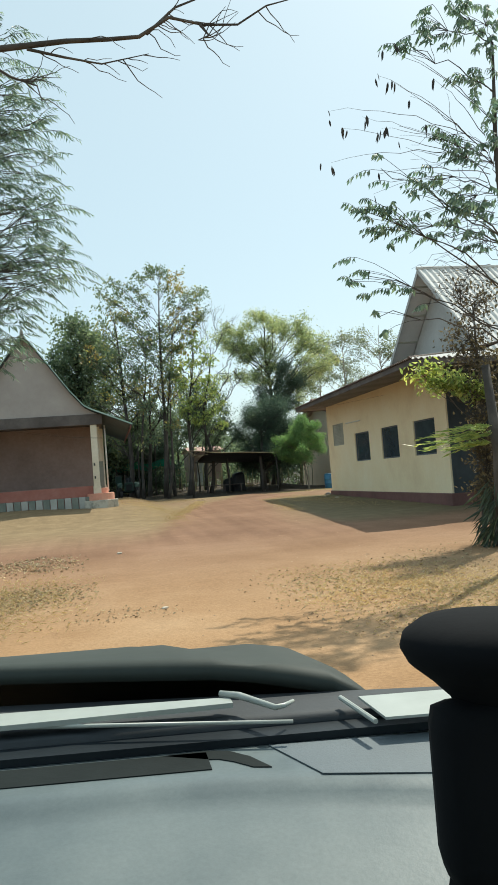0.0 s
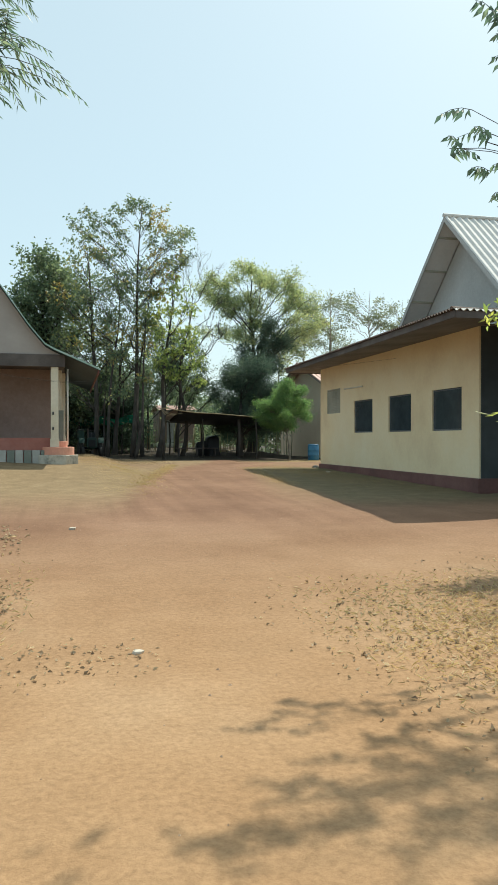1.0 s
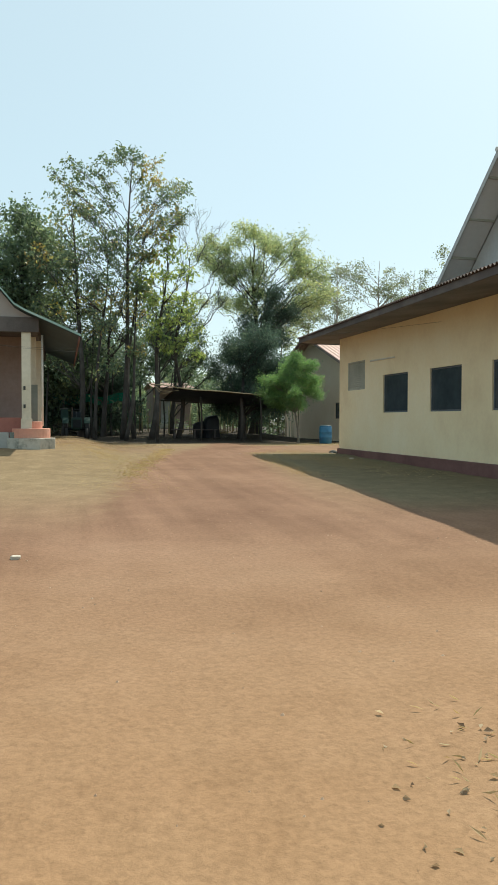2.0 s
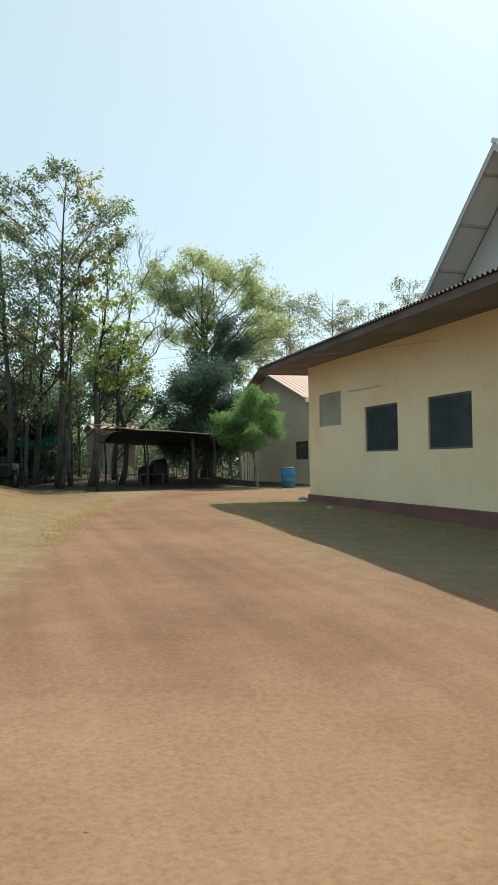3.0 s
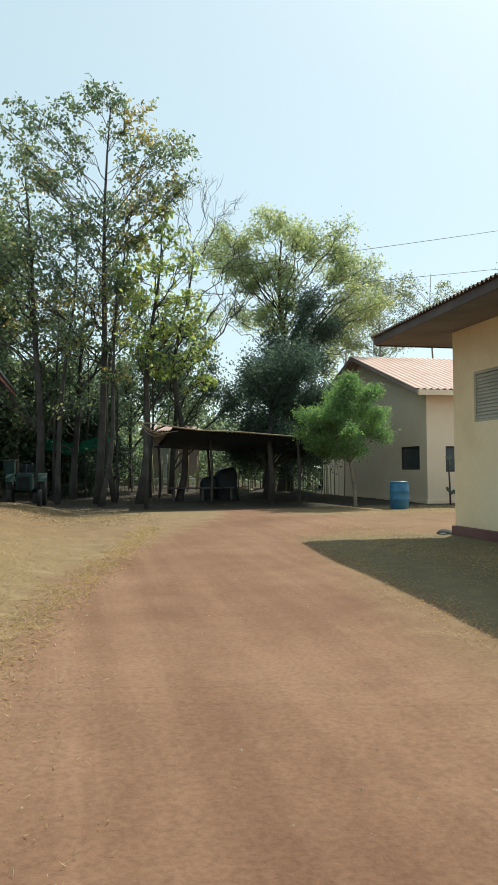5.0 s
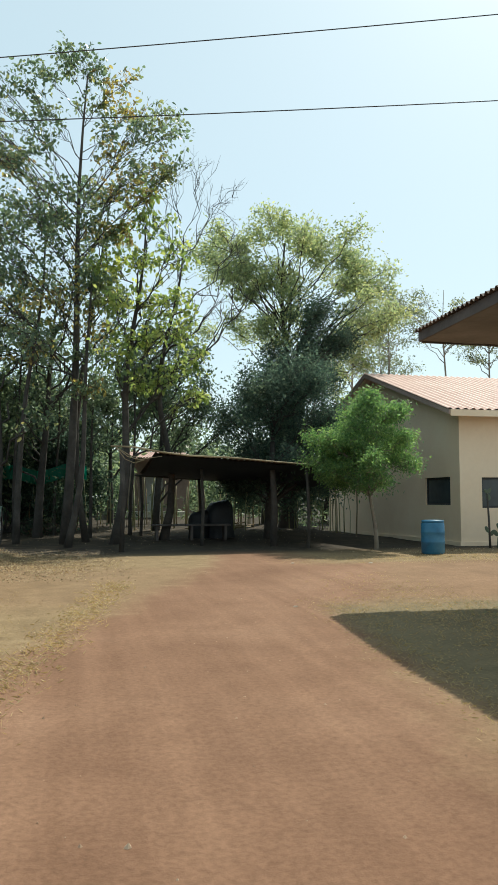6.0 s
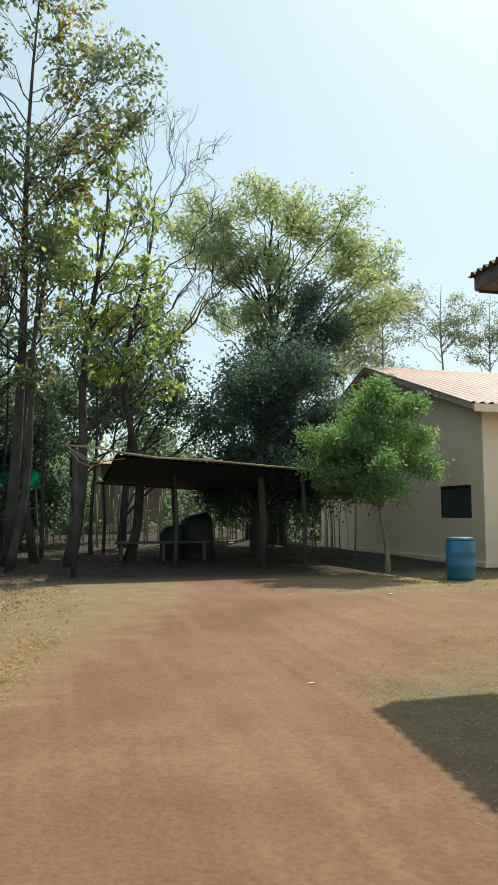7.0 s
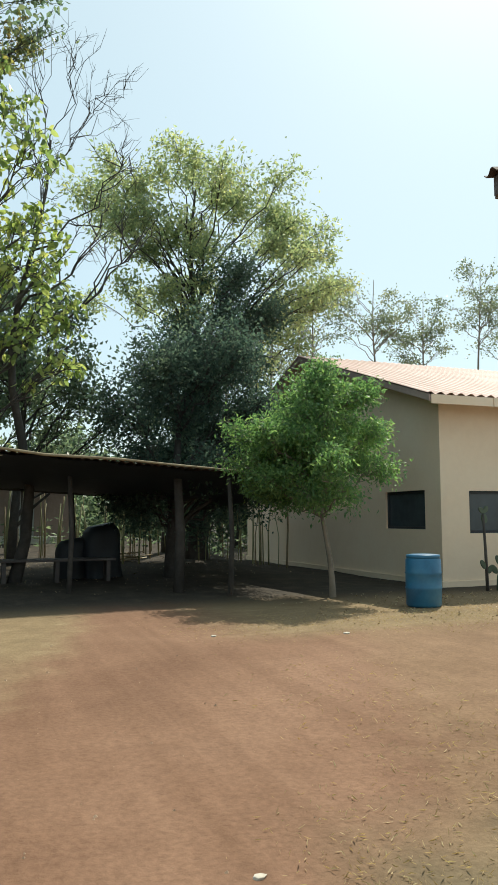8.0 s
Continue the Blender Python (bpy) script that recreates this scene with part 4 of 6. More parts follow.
    third = crown_rows([(12.0, 0.4, 2.8), (10.6, -0.4, 3.6), (8.6, -0.8, 4.2), (6.4, -0.8, 4.6), (4.4, -0.6, 4.4), (3.0, -0.2, 3.8)], 46.4, 0.9, 0.85, 53, 0.8, 9, 12, 0.5)
    tree("broadleaf_tree", "dark-stemmed tree with dense mixed leaves", (2.1, 46.8, 0), (1.7, 46.4, 11.6), 0.17, third, (0.15, 0.56, 1), L_TEAK, M_BARK, 13, 0.7, group=g, low=0.2, spread=0.25, leaf_at=0.5, turned=0.3)
    inner = crown_rows([(9.0, 3.0, 5.8), (7.4, 2.4, 6.6), (5.4, 2.2, 7.2), (4.2, 2.2, 6.0), (3.4, 1.4, 5.2), (2.9, 0.0, 4.8)], 47.8, 0.9, 0.75, 54, 0.85, 11, 16, 0.7)
    tree("broadleaf_tree", "middling shaded green tree among taller ones", (3.3, 48, 0), (3.9, 47.6, 8.2), 0.15, inner, (0.13, 0.6), L_DARK, M_BARK, 60, 0.4, group=g, low=0.16, spread=0.5)
    back = crown_rows([(7.4, 5.8, 8.4), (5.8, 5.4, 9.6), (5.2, 5.0, 9.8), (4.6, 5.0, 9.6)], 49.6, 0.6, 1.9, 65, 0.75, 14, 14)
    back += crown_rows([(6.3, 7.4, 9.4), (5.2, 7.0, 10.2), (3.8, 7.0, 10.2), (2.6, 7.2, 10.0)], 49.6, 0.6, 0.85, 90, 0.7, 12, 15)
    tree("broadleaf_tree", "middling shaded green tree among taller ones", (7.2, 50, 0), (7.4, 49.6, 6.6), 0.14, back, (0.13, 0.6), L_DARK, M_BARK, 66, 0.4, group=g, low=0.16, spread=0.5)
    fourth = crown_rows([(11.7, -1.6, 0.8), (10.4, -3.0, 1.9), (7.8, -3.6, 2.6), (5.0, -3.6, 3.2), (2.0, -3.0, 3.2)], 49.2, 1.0, 0.95, 55, 1.15, 20, 24)
    tree("broadleaf_tree", "dense dark green tree behind the house", (-0.9, 49.5, 0), (-0.9, 49, 10.6), 0.25, fourth, (0.2, 0.6), L_DARK, M_BARK, 14, 0.3, group=g, spread=0.5)
    fifth = crown_rows([(10.4, -6.0, -3.2), (8.6, -7.0, -2.4), (5.0, -7.4, -2.2), (2.5, -6.6, -2.6)], 51, 1.0, 0.5, 56, 1.2, 18, 18)
    tree("broadleaf_tree", "dense dark green tree behind the house", (-4.6, 51.3, 0), (-4.7, 51, 9.2), 0.28, fifth, (0.22, 0.6), L_DARK, M_BARK, 15, 0.3, group=g, spread=0.5)
    for x, y, top, sd in ((3.1, 46.0, 10.6, 81), (5.1, 46.3, 11.2, 82), (4.5, 44.9, 8.2, 83)):
        fork = crown_rows([(top, x - 0.5, x + 0.9), (top - 2.0, x - 1.0, x + 1.4), (top - 4.4, x - 0.8, x + 1.2)], y, 0.5, 0.75, sd, 0.65, 9, 9, 0.45)
        tree("broadleaf_tree", "slender dark-stemmed tree with thin crown", (x - 0.3, y, 0), (x + 0.3, y, top - 0.4), 0.1, fork, (0.15, 0.56, 1), L_TEAK, M_BARK, sd + 10, 0.7, group=g, low=0.4, spread=0.2, leaf_at=0.55, wobble=0.012, stout=0.3, turned=0.25)
    for x, y, top, sd in ((0.4, 47.4, 7.4, 84), (1.2, 48.6, 6.6, 85), (2.7, 47.0, 8.0, 86), (3.8, 49.0, 7.2, 87), (4.9, 47.6, 6.4, 88), (6.2, 48.4, 7.0, 89)):
        pole = crown_rows([(top, x - 0.4, x + 0.5), (top - 1.6, x - 0.8, x + 0.9), (top - 3.4, x - 0.7, x + 0.8)], y, 0.4, 0.9, sd, 0.6, 9, 10, 0.6)
        tree("slender_tree", "slender straight dark stem with a small crown", (x, y, 0), (x + 0.15, y, top - 0.4), 0.065, pole, (0.13, 0.56, 1), L_DARK, M_BARK, sd + 10, 0.5, group=g, low=0.45, spread=0.3, wobble=0.006)
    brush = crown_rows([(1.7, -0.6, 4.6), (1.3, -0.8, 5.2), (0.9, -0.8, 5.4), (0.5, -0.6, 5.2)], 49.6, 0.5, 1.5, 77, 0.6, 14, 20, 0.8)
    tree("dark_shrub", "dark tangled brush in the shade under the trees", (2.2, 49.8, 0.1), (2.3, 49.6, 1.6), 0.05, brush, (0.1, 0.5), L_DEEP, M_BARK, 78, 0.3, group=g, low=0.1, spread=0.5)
    # leafless tree between the two crowns
    twigs = [(7.3, 45.5, 10.9, 1.0, 0.5, 1.3, 7, 0), (8.4, 45.6, 10.3, 1.1, 0.5, 1.2, 8, 0), (9.2, 45.8, 9.3, 1.0, 0.5, 1.0, 8, 0), (8.6, 45.6, 7.6, 1.1, 0.5, 1.0, 8, 0), (7.4, 45.6, 8.6, 0.9, 0.5, 1.2, 8, 0), (6.8, 45.6, 9.8, 0.8, 0.5, 1.2, 7, 0), (9.5, 45.7, 7.6, 0.9, 0.4, 0.7, 6, 0), (8.0, 45.6, 11.5, 0.8, 0.4, 0.8, 7, 0), (9.0, 45.7, 10.9, 0.7, 0.4, 0.6, 6, 0)]
    tree("bare_tree", "leafless grey tree with fine upright twigs", (7.0, 46.6, 0), (7.5, 45.6, 9.2), 0.13, twigs, (0.1, 0.5), L_DRY, M_BARK, 16, group=g, low=0.34, shoots=4, wobble=0.022, stout=0.5, arch=-0.16, inner=0.4, fine=0.009, apart=True)
    # round olive crown over a dark creeper-clad trunk
    big = crown_rows([(12.5, 10.8, 14.2), (12.0, 9.7, 15.4), (11.4, 8.8, 16.6), (10.7, 8.2, 17.2), (10.0, 8.0, 17.4)], 51.8, 1.3, 2.0, 57, 0.8, 13, 28, 0.6)
    big += crown_rows([(10.0, 8.0, 17.4), (9.2, 8.0, 17.6), (8.4, 8.3, 17.2), (7.6, 8.8, 16.4)], 51.8, 1.2, 1.15, 58, 0.7, 12, 26, 0.6)
    big += crown_rows([(10.9, 14.8, 17.2), (9.8, 15.2, 17.9), (8.8, 15.0, 18.1), (7.6, 14.8, 17.4)], 51.8, 0.9, 1.1, 91, 0.75, 12, 26, 0.6)
    big += crown_rows([(8.0, 14.6, 16.9), (6.6, 14.4, 16.4), (5.4, 14.2, 15.6)], 51.6, 0.8, 1.1, 74, 0.7, 12, 22, 0.7)
    tree("olive_crowned_tree", "large round-crowned tree with fine olive foliage", (12.0, 53, 0), (12.5, 52.0, 11.6), 0.24, big, (0.14, 0.45), L_FINE, M_BARK, 17, 0.45, group=g, low=0.48, spread=0.5, leaf_at=0.2, arch=0.14, stout=0.16, inner=0.7, wobble=0.016, limbs=0.7)
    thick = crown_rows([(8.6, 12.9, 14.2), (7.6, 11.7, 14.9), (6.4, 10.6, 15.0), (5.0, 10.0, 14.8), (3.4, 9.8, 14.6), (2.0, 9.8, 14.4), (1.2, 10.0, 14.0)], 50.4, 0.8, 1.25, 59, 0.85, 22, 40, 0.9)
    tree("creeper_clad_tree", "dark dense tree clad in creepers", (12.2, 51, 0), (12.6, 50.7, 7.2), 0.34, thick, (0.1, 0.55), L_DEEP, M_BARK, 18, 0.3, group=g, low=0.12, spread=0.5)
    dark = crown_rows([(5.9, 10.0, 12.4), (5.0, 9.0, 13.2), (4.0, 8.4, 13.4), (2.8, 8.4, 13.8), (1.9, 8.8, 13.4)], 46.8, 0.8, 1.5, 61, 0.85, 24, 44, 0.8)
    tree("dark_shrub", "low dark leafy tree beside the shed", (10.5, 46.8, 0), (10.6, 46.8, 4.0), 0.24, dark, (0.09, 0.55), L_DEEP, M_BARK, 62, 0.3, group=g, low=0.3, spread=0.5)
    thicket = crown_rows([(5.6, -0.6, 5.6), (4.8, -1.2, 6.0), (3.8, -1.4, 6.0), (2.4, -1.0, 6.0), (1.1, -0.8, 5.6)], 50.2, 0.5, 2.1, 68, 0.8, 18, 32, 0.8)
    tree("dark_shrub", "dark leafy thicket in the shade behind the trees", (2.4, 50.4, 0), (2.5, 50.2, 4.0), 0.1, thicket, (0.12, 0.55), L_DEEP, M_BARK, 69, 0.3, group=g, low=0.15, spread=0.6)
    screen = crown_rows([(6.4, 3.4, 8.2), (5.4, 2.4, 9.2), (4.6, 2.0, 9.6)], 53.4, 0.5, 1.3, 75, 0.9, 18, 28, 0.8)
    tree("broadleaf_tree", "dark leafy tree closing the view behind the shed", (5.8, 53.8, 0), (5.9, 53.5, 5.4), 0.13, screen, (0.14, 0.58), L_DARK, M_BARK, 76, 0.35, group=g, low=0.3, spread=0.5)
    # thin trees behind the cream house
    k = 0
    for x, y, top, r in ((19.5, 63, 11.4, 1.3), (22.0, 64, 13.4, 1.7), (25.6, 64, 13.7, 1.9), (28.6, 64, 12.9, 1.7), (31.6, 63, 14.6, 2.1), (35.0, 64, 13.6, 2.0), (18.0, 66, 10.6, 1.4), (24.0, 70, 11.6, 1.7), (39.0, 66, 13.5, 2.0)):
        k += 1
        top += 0.7
        tree("thin_tree", "thin pale-stemmed tree with sparse airy crown", (x, y, 0), (x + 0.2, y, top - 0.6), 0.12, cloud((x, y, top - 2.2), (r * 1.5, r, 1.9), 20, 20 + k, 1.0, 9, 8 if k in (1, 7) else 11, 0.22), (0.15, 0.55), L_AIRY, M_BARKPALE, 30 + k, 0.2, group="thin trees behind the cream house", low=0.35)
    # small bright tree before the cream house
    small = crown_rows([(4.3, 12.0, 12.6), (3.95, 11.7, 13.1), (3.5, 11.5, 13.5), (2.9, 11.3, 13.65), (2.3, 11.2, 13.6), (1.8, 11.4, 13.3)], 42.9, 0.7, 8.5, 63, 0.36, 22, 30, 0.6)
    small += crown_rows([(3.4, 10.7, 11.2), (3.05, 10.5, 11.5), (2.6, 10.4, 11.6), (2.1, 10.4, 11.5), (1.8, 10.6, 11.4)], 42.9, 0.5, 8.0, 64, 0.36, 22, 28, 0.6)
    # clumps added out of sight behind the crown to shade the ground
    small += crown_rows([(3.9, 11.8, 13.1), (3.1, 11.4, 13.4), (2.4, 11.4, 13.3)], 44.2, 0.45, 6.0, 67, 0.4, 20, 26, 0.6)
    tree("small_feathery_tree", "small bright green feathery tree on a leaning pale stem", (12.38, 42.75, 0), (12.1, 42.8, 3.2), 0.06, small, (0.085, 0.4), L_LIME, M_BARKPALE, 19, 0.55, group=g, low=0.45, wobble=0.01, inner=0.6)


far_trees()


# ---- woods behind ----
def far_woods():
    rng = np.random.default_rng(77)
    k = 0
    for x in np.arange(-26, 62, 4.0):
        k += 1
        y = 62 + rng.random() * 14
        hgt = 5.4 + rng.random() * 2.6 + (2.0 if x < 2 else 0)
        tree("wood_tree", "hazy middling tree of the wood behind the sheds", (x + rng.random() * 2, y, 0), (x + rng.random() * 2, y, hgt * 0.8), 0.14, cloud((x + 1, y, hgt * 0.55), (2.4, 2.0, hgt * 0.42), 13, 100 + k, 1.1, 14, 20), (0.28, 0.6), L_DARK if k % 3 else L_FINE, M_BARK, 200 + k, 0.2, group="trees of the wood behind", low=0.15)
    # the scrub that closes the view between the stems
    ps, ws = [], []
    for _ in range(420):
        c = (rng.uniform(-30, 60), rng.uniform(60, 84), 0)
        h = rng.uniform(0.8, 4.6)
        for _ in range(150):
            d = rng.normal(size=3) * (0.9, 0.9, 0.5)
            ps.append((c[0] + d[0], c[1] + d[1], max(0.02, h + d[2])))
            ws.append(tuple(rng.normal(size=3) - np.array((0, 0, 0.2))))
    for _ in range(130):
        c = (rng.uniform(-9, 9), rng.uniform(52, 58), 0)
        if 5.2 < c[0]:
            continue
        h = rng.uniform(0.6, 5.0) if c[0] < 4 else rng.uniform(2.4, 4.6)
        for _ in range(150):
            d = rng.normal(size=3) * (0.8, 0.8, 0.5)
            ps.append((c[0] + d[0], c[1] + d[1], max(0.02, h + d[2])))
            ws.append(tuple(rng.normal(size=3) - np.array((0, 0, 0.2))))
    for _ in range(170):
        c = (rng.uniform(-14, 20), rng.uniform(63, 68), 0)
        h = rng.uniform(0.1, 2.4)
        for _ in range(120):
            d = rng.normal(size=3) * (0.9, 0.9, 0.5)
            ps.append((c[0] + d[0], c[1] + d[1], max(0.02, h + d[2])))
            ws.append(tuple(rng.normal(size=3) - np.array((0, 0, 0.2))))
    size = rng.uniform(0.16, 0.36, len(ps))
    tagged(new("scrub", leaf_mesh("scrub", ps, ws, size, size * 0.6, L_DARK, rng)), "dense shady scrub of the wood behind the sheds", "scrub", kind="stuff")


far_woods()


# ---- stand of thin stems and pole fence under the trees ----
def pole_stand():
    rng = np.random.default_rng(5)
    fence = thing("pole_fence", (8, 52, 0), "loose fence of thin crooked dry poles", "fence")
    for k in range(120):
        x = 0.0 + k * 0.125 + rng.normal() * 0.06
        y = 51.5 + rng.normal() * 1.2
        tall = 1.7 + rng.random() * 0.9
        r = 0.011 + rng.random() * 0.02
        part("pole", Shape().tube([(x, y, -0.2), (x + rng.normal() * 0.03, y, tall / 2), (x + rng.normal() * 0.08, y, tall)], [r, r * 0.9, r * 0.7], 6), M_BAMBOO if k % 3 else M_POLE, fence, smooth=True, weld=False)
    low = Shape()
    ps, ws = [], []
    for _ in range(2600):
        x, y = rng.uniform(-6, 16), rng.uniform(55, 61)
        ps.append((x, y, land(x, y) + abs(rng.normal()) * 0.45))
        ws.append((rng.normal(), rng.normal(), 0.3 + rng.normal() * 0.5))
    size = rng.uniform(0.1, 0.28, len(ps))
    ob = new("undergrowth", leaf_mesh("undergrowth", ps, ws, size, size * 0.35, L_DARK, rng))
    tagged(ob, "low green and dry undergrowth among the poles", "undergrowth", kind="stuff")


pole_stand()


# ---- trees beside the start of the way ----
def frond(leaves, wood, start, way, length, pairs, size, hang, rng):
    """One feathered leaf: a drooping midrib with leaflets hanging in pairs on both sides of it."""
    way = Vector(way).normalized()
    side = way.cross(Vector((0, 0, 1))).normalized()
    rib = [Vector(start) + way * length * k - Vector((0, 0, length * 0.45 * k * k)) for k in (0.0, 0.33, 0.66, 1.0)]
    wood.tube(rib, [0.004, 0.0035, 0.003, 0.002], 3, False)
    for i in range(pairs):
        k = (i + 0.6) / pairs
        q = min(int(k * 3), 2)
        at = rib[q].lerp(rib[q + 1], k * 3 - q)
        for turn in (-1, 1):
            leaves[0].append(tuple(at))
            leaves[1].append(tuple(side * turn * 0.75 + way * (0.45 + 0.4 * k) - Vector((0, 0, hang)) + Vector(rng.normal(size=3)) * 0.16))
            leaves[2].append(size * (0.75 + 0.5 * rng.random()) * (1 - 0.35 * k))


def feathered_tree(name, label, base, stem, radius, sprays, pairs, size, width, hang, material, seed, reach=0.42, girth=0.004):
    """A tree whose crown is sprays of feathered leaves: (x, y, z, spread, leaves in the spray), each on a thin arching limb."""
    rng = np.random.default_rng(seed)
    root = thing(name, base, label, "tree")
    wood, leaves = Shape(), ([], [], [])
    line = [Vector(base) - Vector((0, 0, 0.15))] + [Vector(q) for q in stem]
    wood.tube(line, [radius * (1 - 0.8 * i / (len(line) - 1)) for i in range(len(line))], 9, False)
    for x, y, z, r, n in sprays:
        hub = Vector((x, y, z))
        flat = min((q - hub).xy.length for q in line)
        want = z - 0.35 * flat
        k = min(range(1, len(line)), key=lambda i: abs(line[i].z - want))
        limb = curve_to(line[k], hub, 0.12, rng, 7, 0.05)
        wood.tube(limb, [0.005 + girth * flat * (1 - j / 7) for j in range(8)], 5, False)
        out = (hub - line[k]).normalized()
        for _ in range(n):
            a = hub + Vector(rng.normal(size=3)) * r * 0.5
            way = out + Vector((rng.normal() * 0.6, rng.normal() * 0.8, rng.normal() * 0.35 + 0.15))
            wood.tube(curve_to(limb[5], a, 0.1, rng, 3, 0.05), [0.005, 0.0045, 0.004, 0.0035], 3, False)
            frond(leaves, wood, a, way, reach * (0.7 + 0.6 * rng.random()), pairs, size, hang, rng)
    part("trunk", wood, M_BARK, root, smooth=True, weld=False)
    ls = np.array(leaves[2])
    crown = new("crown", leaf_mesh("crown", np.array(leaves[0]) - np.array(base), leaves[1], ls, ls * width, material, rng))
    crown.parent = root
    tagged(crown, kind="stuff")
    return root


def near_trees():
    rng = np.random.default_rng(70)
    edge = ((7.2, -0.1), (6.7, 0.05), (6.3, 0.2), (5.9, 0.05), (5.5, -0.1), (5.2, 0.08), (4.85, 0.34), (4.45, 0.3), (4.1, 0.35), (3.75, -0.1), (3.4, -0.4), (3.1, -0.75))
    sprays = []
    for z, tip in edge:
        for k in range(13):
            d = k / 12 * 2.2
            sprays.append((tip - 0.2 - d + rng.normal() * 0.08, 9.85 + rng.normal() * (0.18 + 0.3 * d), z - 0.12 + rng.normal() * 0.14, 0.26, 6 if d < 1.3 else 3))
    base = (-3.0, 11.2, land(-3, 11.2))
    feathered_tree("feathery_leaved_tree", "drooping fern-leaved green tree beside the way", base, [(-2.9, 11.1, 1.5), (-2.8, 10.9, 2.6), (-2.6, 10.7, 3.4), (-2.45, 10.6, 4.2), (-2.3, 10.5, 5.0), (-2.2, 10.4, 5.8), (-2.1, 10.4, 6.6)], 0.15, sprays, 11, 0.13, 0.17, 0.95, L_NEAR, 41, 0.44, 0.0025)
    dry = thing("bare_branched_tree", (-3.4, 8.7, land(-3.4, 8.7)), "dry dark tree with a bare branch overhead", "tree")
    rng = np.random.default_rng(8)
    part("trunk", Shape().tube([(-3.4, 8.7, -0.3), (-3.2, 8.75, 2.5), (-2.6, 8.8, 4.8), (-1.4, 8.8, 6.1), (-0.4, 8.8, 6.6), (0.5, 8.8, 6.74)], [0.17, 0.14, 0.1, 0.065, 0.042, 0.032], 9, False), M_BARK, dry, smooth=True)
    boughs = Shape()
    main = [Vector(q) for q in ((0.5, 8.8, 6.74), (1.0, 8.8, 6.78), (1.4, 8.82, 6.84), (1.8, 8.8, 7.1), (2.25, 8.8, 7.02), (2.7, 8.8, 7.04), (3.1, 8.78, 7.3), (3.45, 8.8, 7.42))]
    boughs.tube(main, [0.032, 0.028, 0.025, 0.021, 0.018, 0.014, 0.011, 0.007], 7, False)
    lines = [main, [Vector(q) for q in ((0.0, 8.8, 6.62), (0.45, 8.75, 6.5), (0.9, 8.7, 6.4), (1.5, 8.7, 6.55))], [Vector(q) for q in ((1.5, 8.82, 6.88), (1.9, 8.9, 7.3), (2.4, 8.95, 7.55), (2.9, 9.0, 7.9))], [Vector(q) for q in ((2.2, 8.8, 7.02), (2.3, 8.75, 6.85), (2.15, 8.75, 6.78))], [Vector(q) for q in ((-0.6, 8.8, 6.5), (-0.2, 8.7, 6.2), (0.1, 8.7, 6.1), (0.15, 8.7, 5.9))]]
    for line in lines[1:]:
        boughs.tube(line, [0.022 - 0.017 * i / (len(line) - 1) for i in range(len(line))], 5, False)
    for line in lines:
        for _ in range(9):
            i = int(rng.integers(0, len(line) - 1))
            a = line[i].lerp(line[i + 1], rng.random())
            b = a + Vector((0.25 + 0.3 * rng.random(), rng.normal() * 0.12, rng.normal() * 0.22))
            boughs.tube(curve_to(a, b, 0.25 * rng.normal(), rng, 5, 0.05), [0.008, 0.007, 0.006, 0.005, 0.004, 0.003], 4, False)
    part("bough", boughs, M_BARK, dry, "bare dark bough with fine twigs", smooth=True, weld=False)
    spots = ((5.93, 7.6, 12), (5.62, 7.25, 5), (6.45, 7.7, 13), (6.95, 7.95, 12), (6.6, 6.85, 12), (6.1, 5.75, 14), (6.3, 4.95, 14), (5.5, 4.85, 7), (4.9, 5.4, 3), (4.55, 4.6, 8), (4.8, 4.45, 7),
             (5.25, 4.5, 7), (4.66, 3.85, 6), (5.04, 3.5, 5), (4.7, 3.2, 2), (6.05, 4.6, 11), (6.45, 4.3, 6), (6.9, 7.4, 8), (6.8, 6.3, 9), (6.5, 5.5, 9), (5.8, 5.3, 5), (6.9, 5.0, 8), (5.7, 4.4, 3))
    sprays = [(x, 9.75 + rng.normal() * 0.2, z + 0.1, 0.3, n) for x, z, n in spots]
    base = (7.2, 10.3, land(7.2, 10.3))
    pods = feathered_tree("pod_bearing_tree", "airy tree with hanging compound leaves and dark pods", base, [(7.15, 10.2, 1.6), (7.1, 10.1, 2.8), (7.0, 10.0, 3.6), (6.95, 9.95, 4.4), (6.9, 9.9, 5.2), (6.9, 9.9, 6.0), (6.95, 9.9, 6.8), (7.0, 9.9, 7.6)], 0.09, sprays, 6, 0.14, 0.36, 1.5, L_NEAR, 43, 0.3)
    # bare arching twigs, the dry pods hanging from their ends
    ps, ws, ls = [], [], []
    twigs = Shape()
    for x, z, n in ((4.25, 6.4, 2), (4.38, 6.08, 4), (4.55, 6.06, 2), (4.97, 6.05, 6), (5.04, 7.2, 2), (5.15, 6.76, 3), (5.02, 6.9, 2), (5.22, 7.2, 2), (5.41, 6.5, 1), (5.84, 6.8, 2), (5.57, 6.02, 2), (4.14, 5.52, 3), (5.22, 5.92, 1), (4.85, 5.34, 1), (4.71, 5.02, 1)):
        tip = Vector((x, 9.7 + rng.normal() * 0.1, z + 0.06))
        root = Vector((6.75 + rng.normal() * 0.1, 9.9, min(6.6, 5.3 + 0.45 * (z - 5.0)) + rng.normal() * 0.15))
        twigs.tube(curve_to(root, tip, 0.1 + 0.05 * rng.normal(), rng, 9, 0.02), [0.007 - 0.0006 * i for i in range(10)], 4, False)
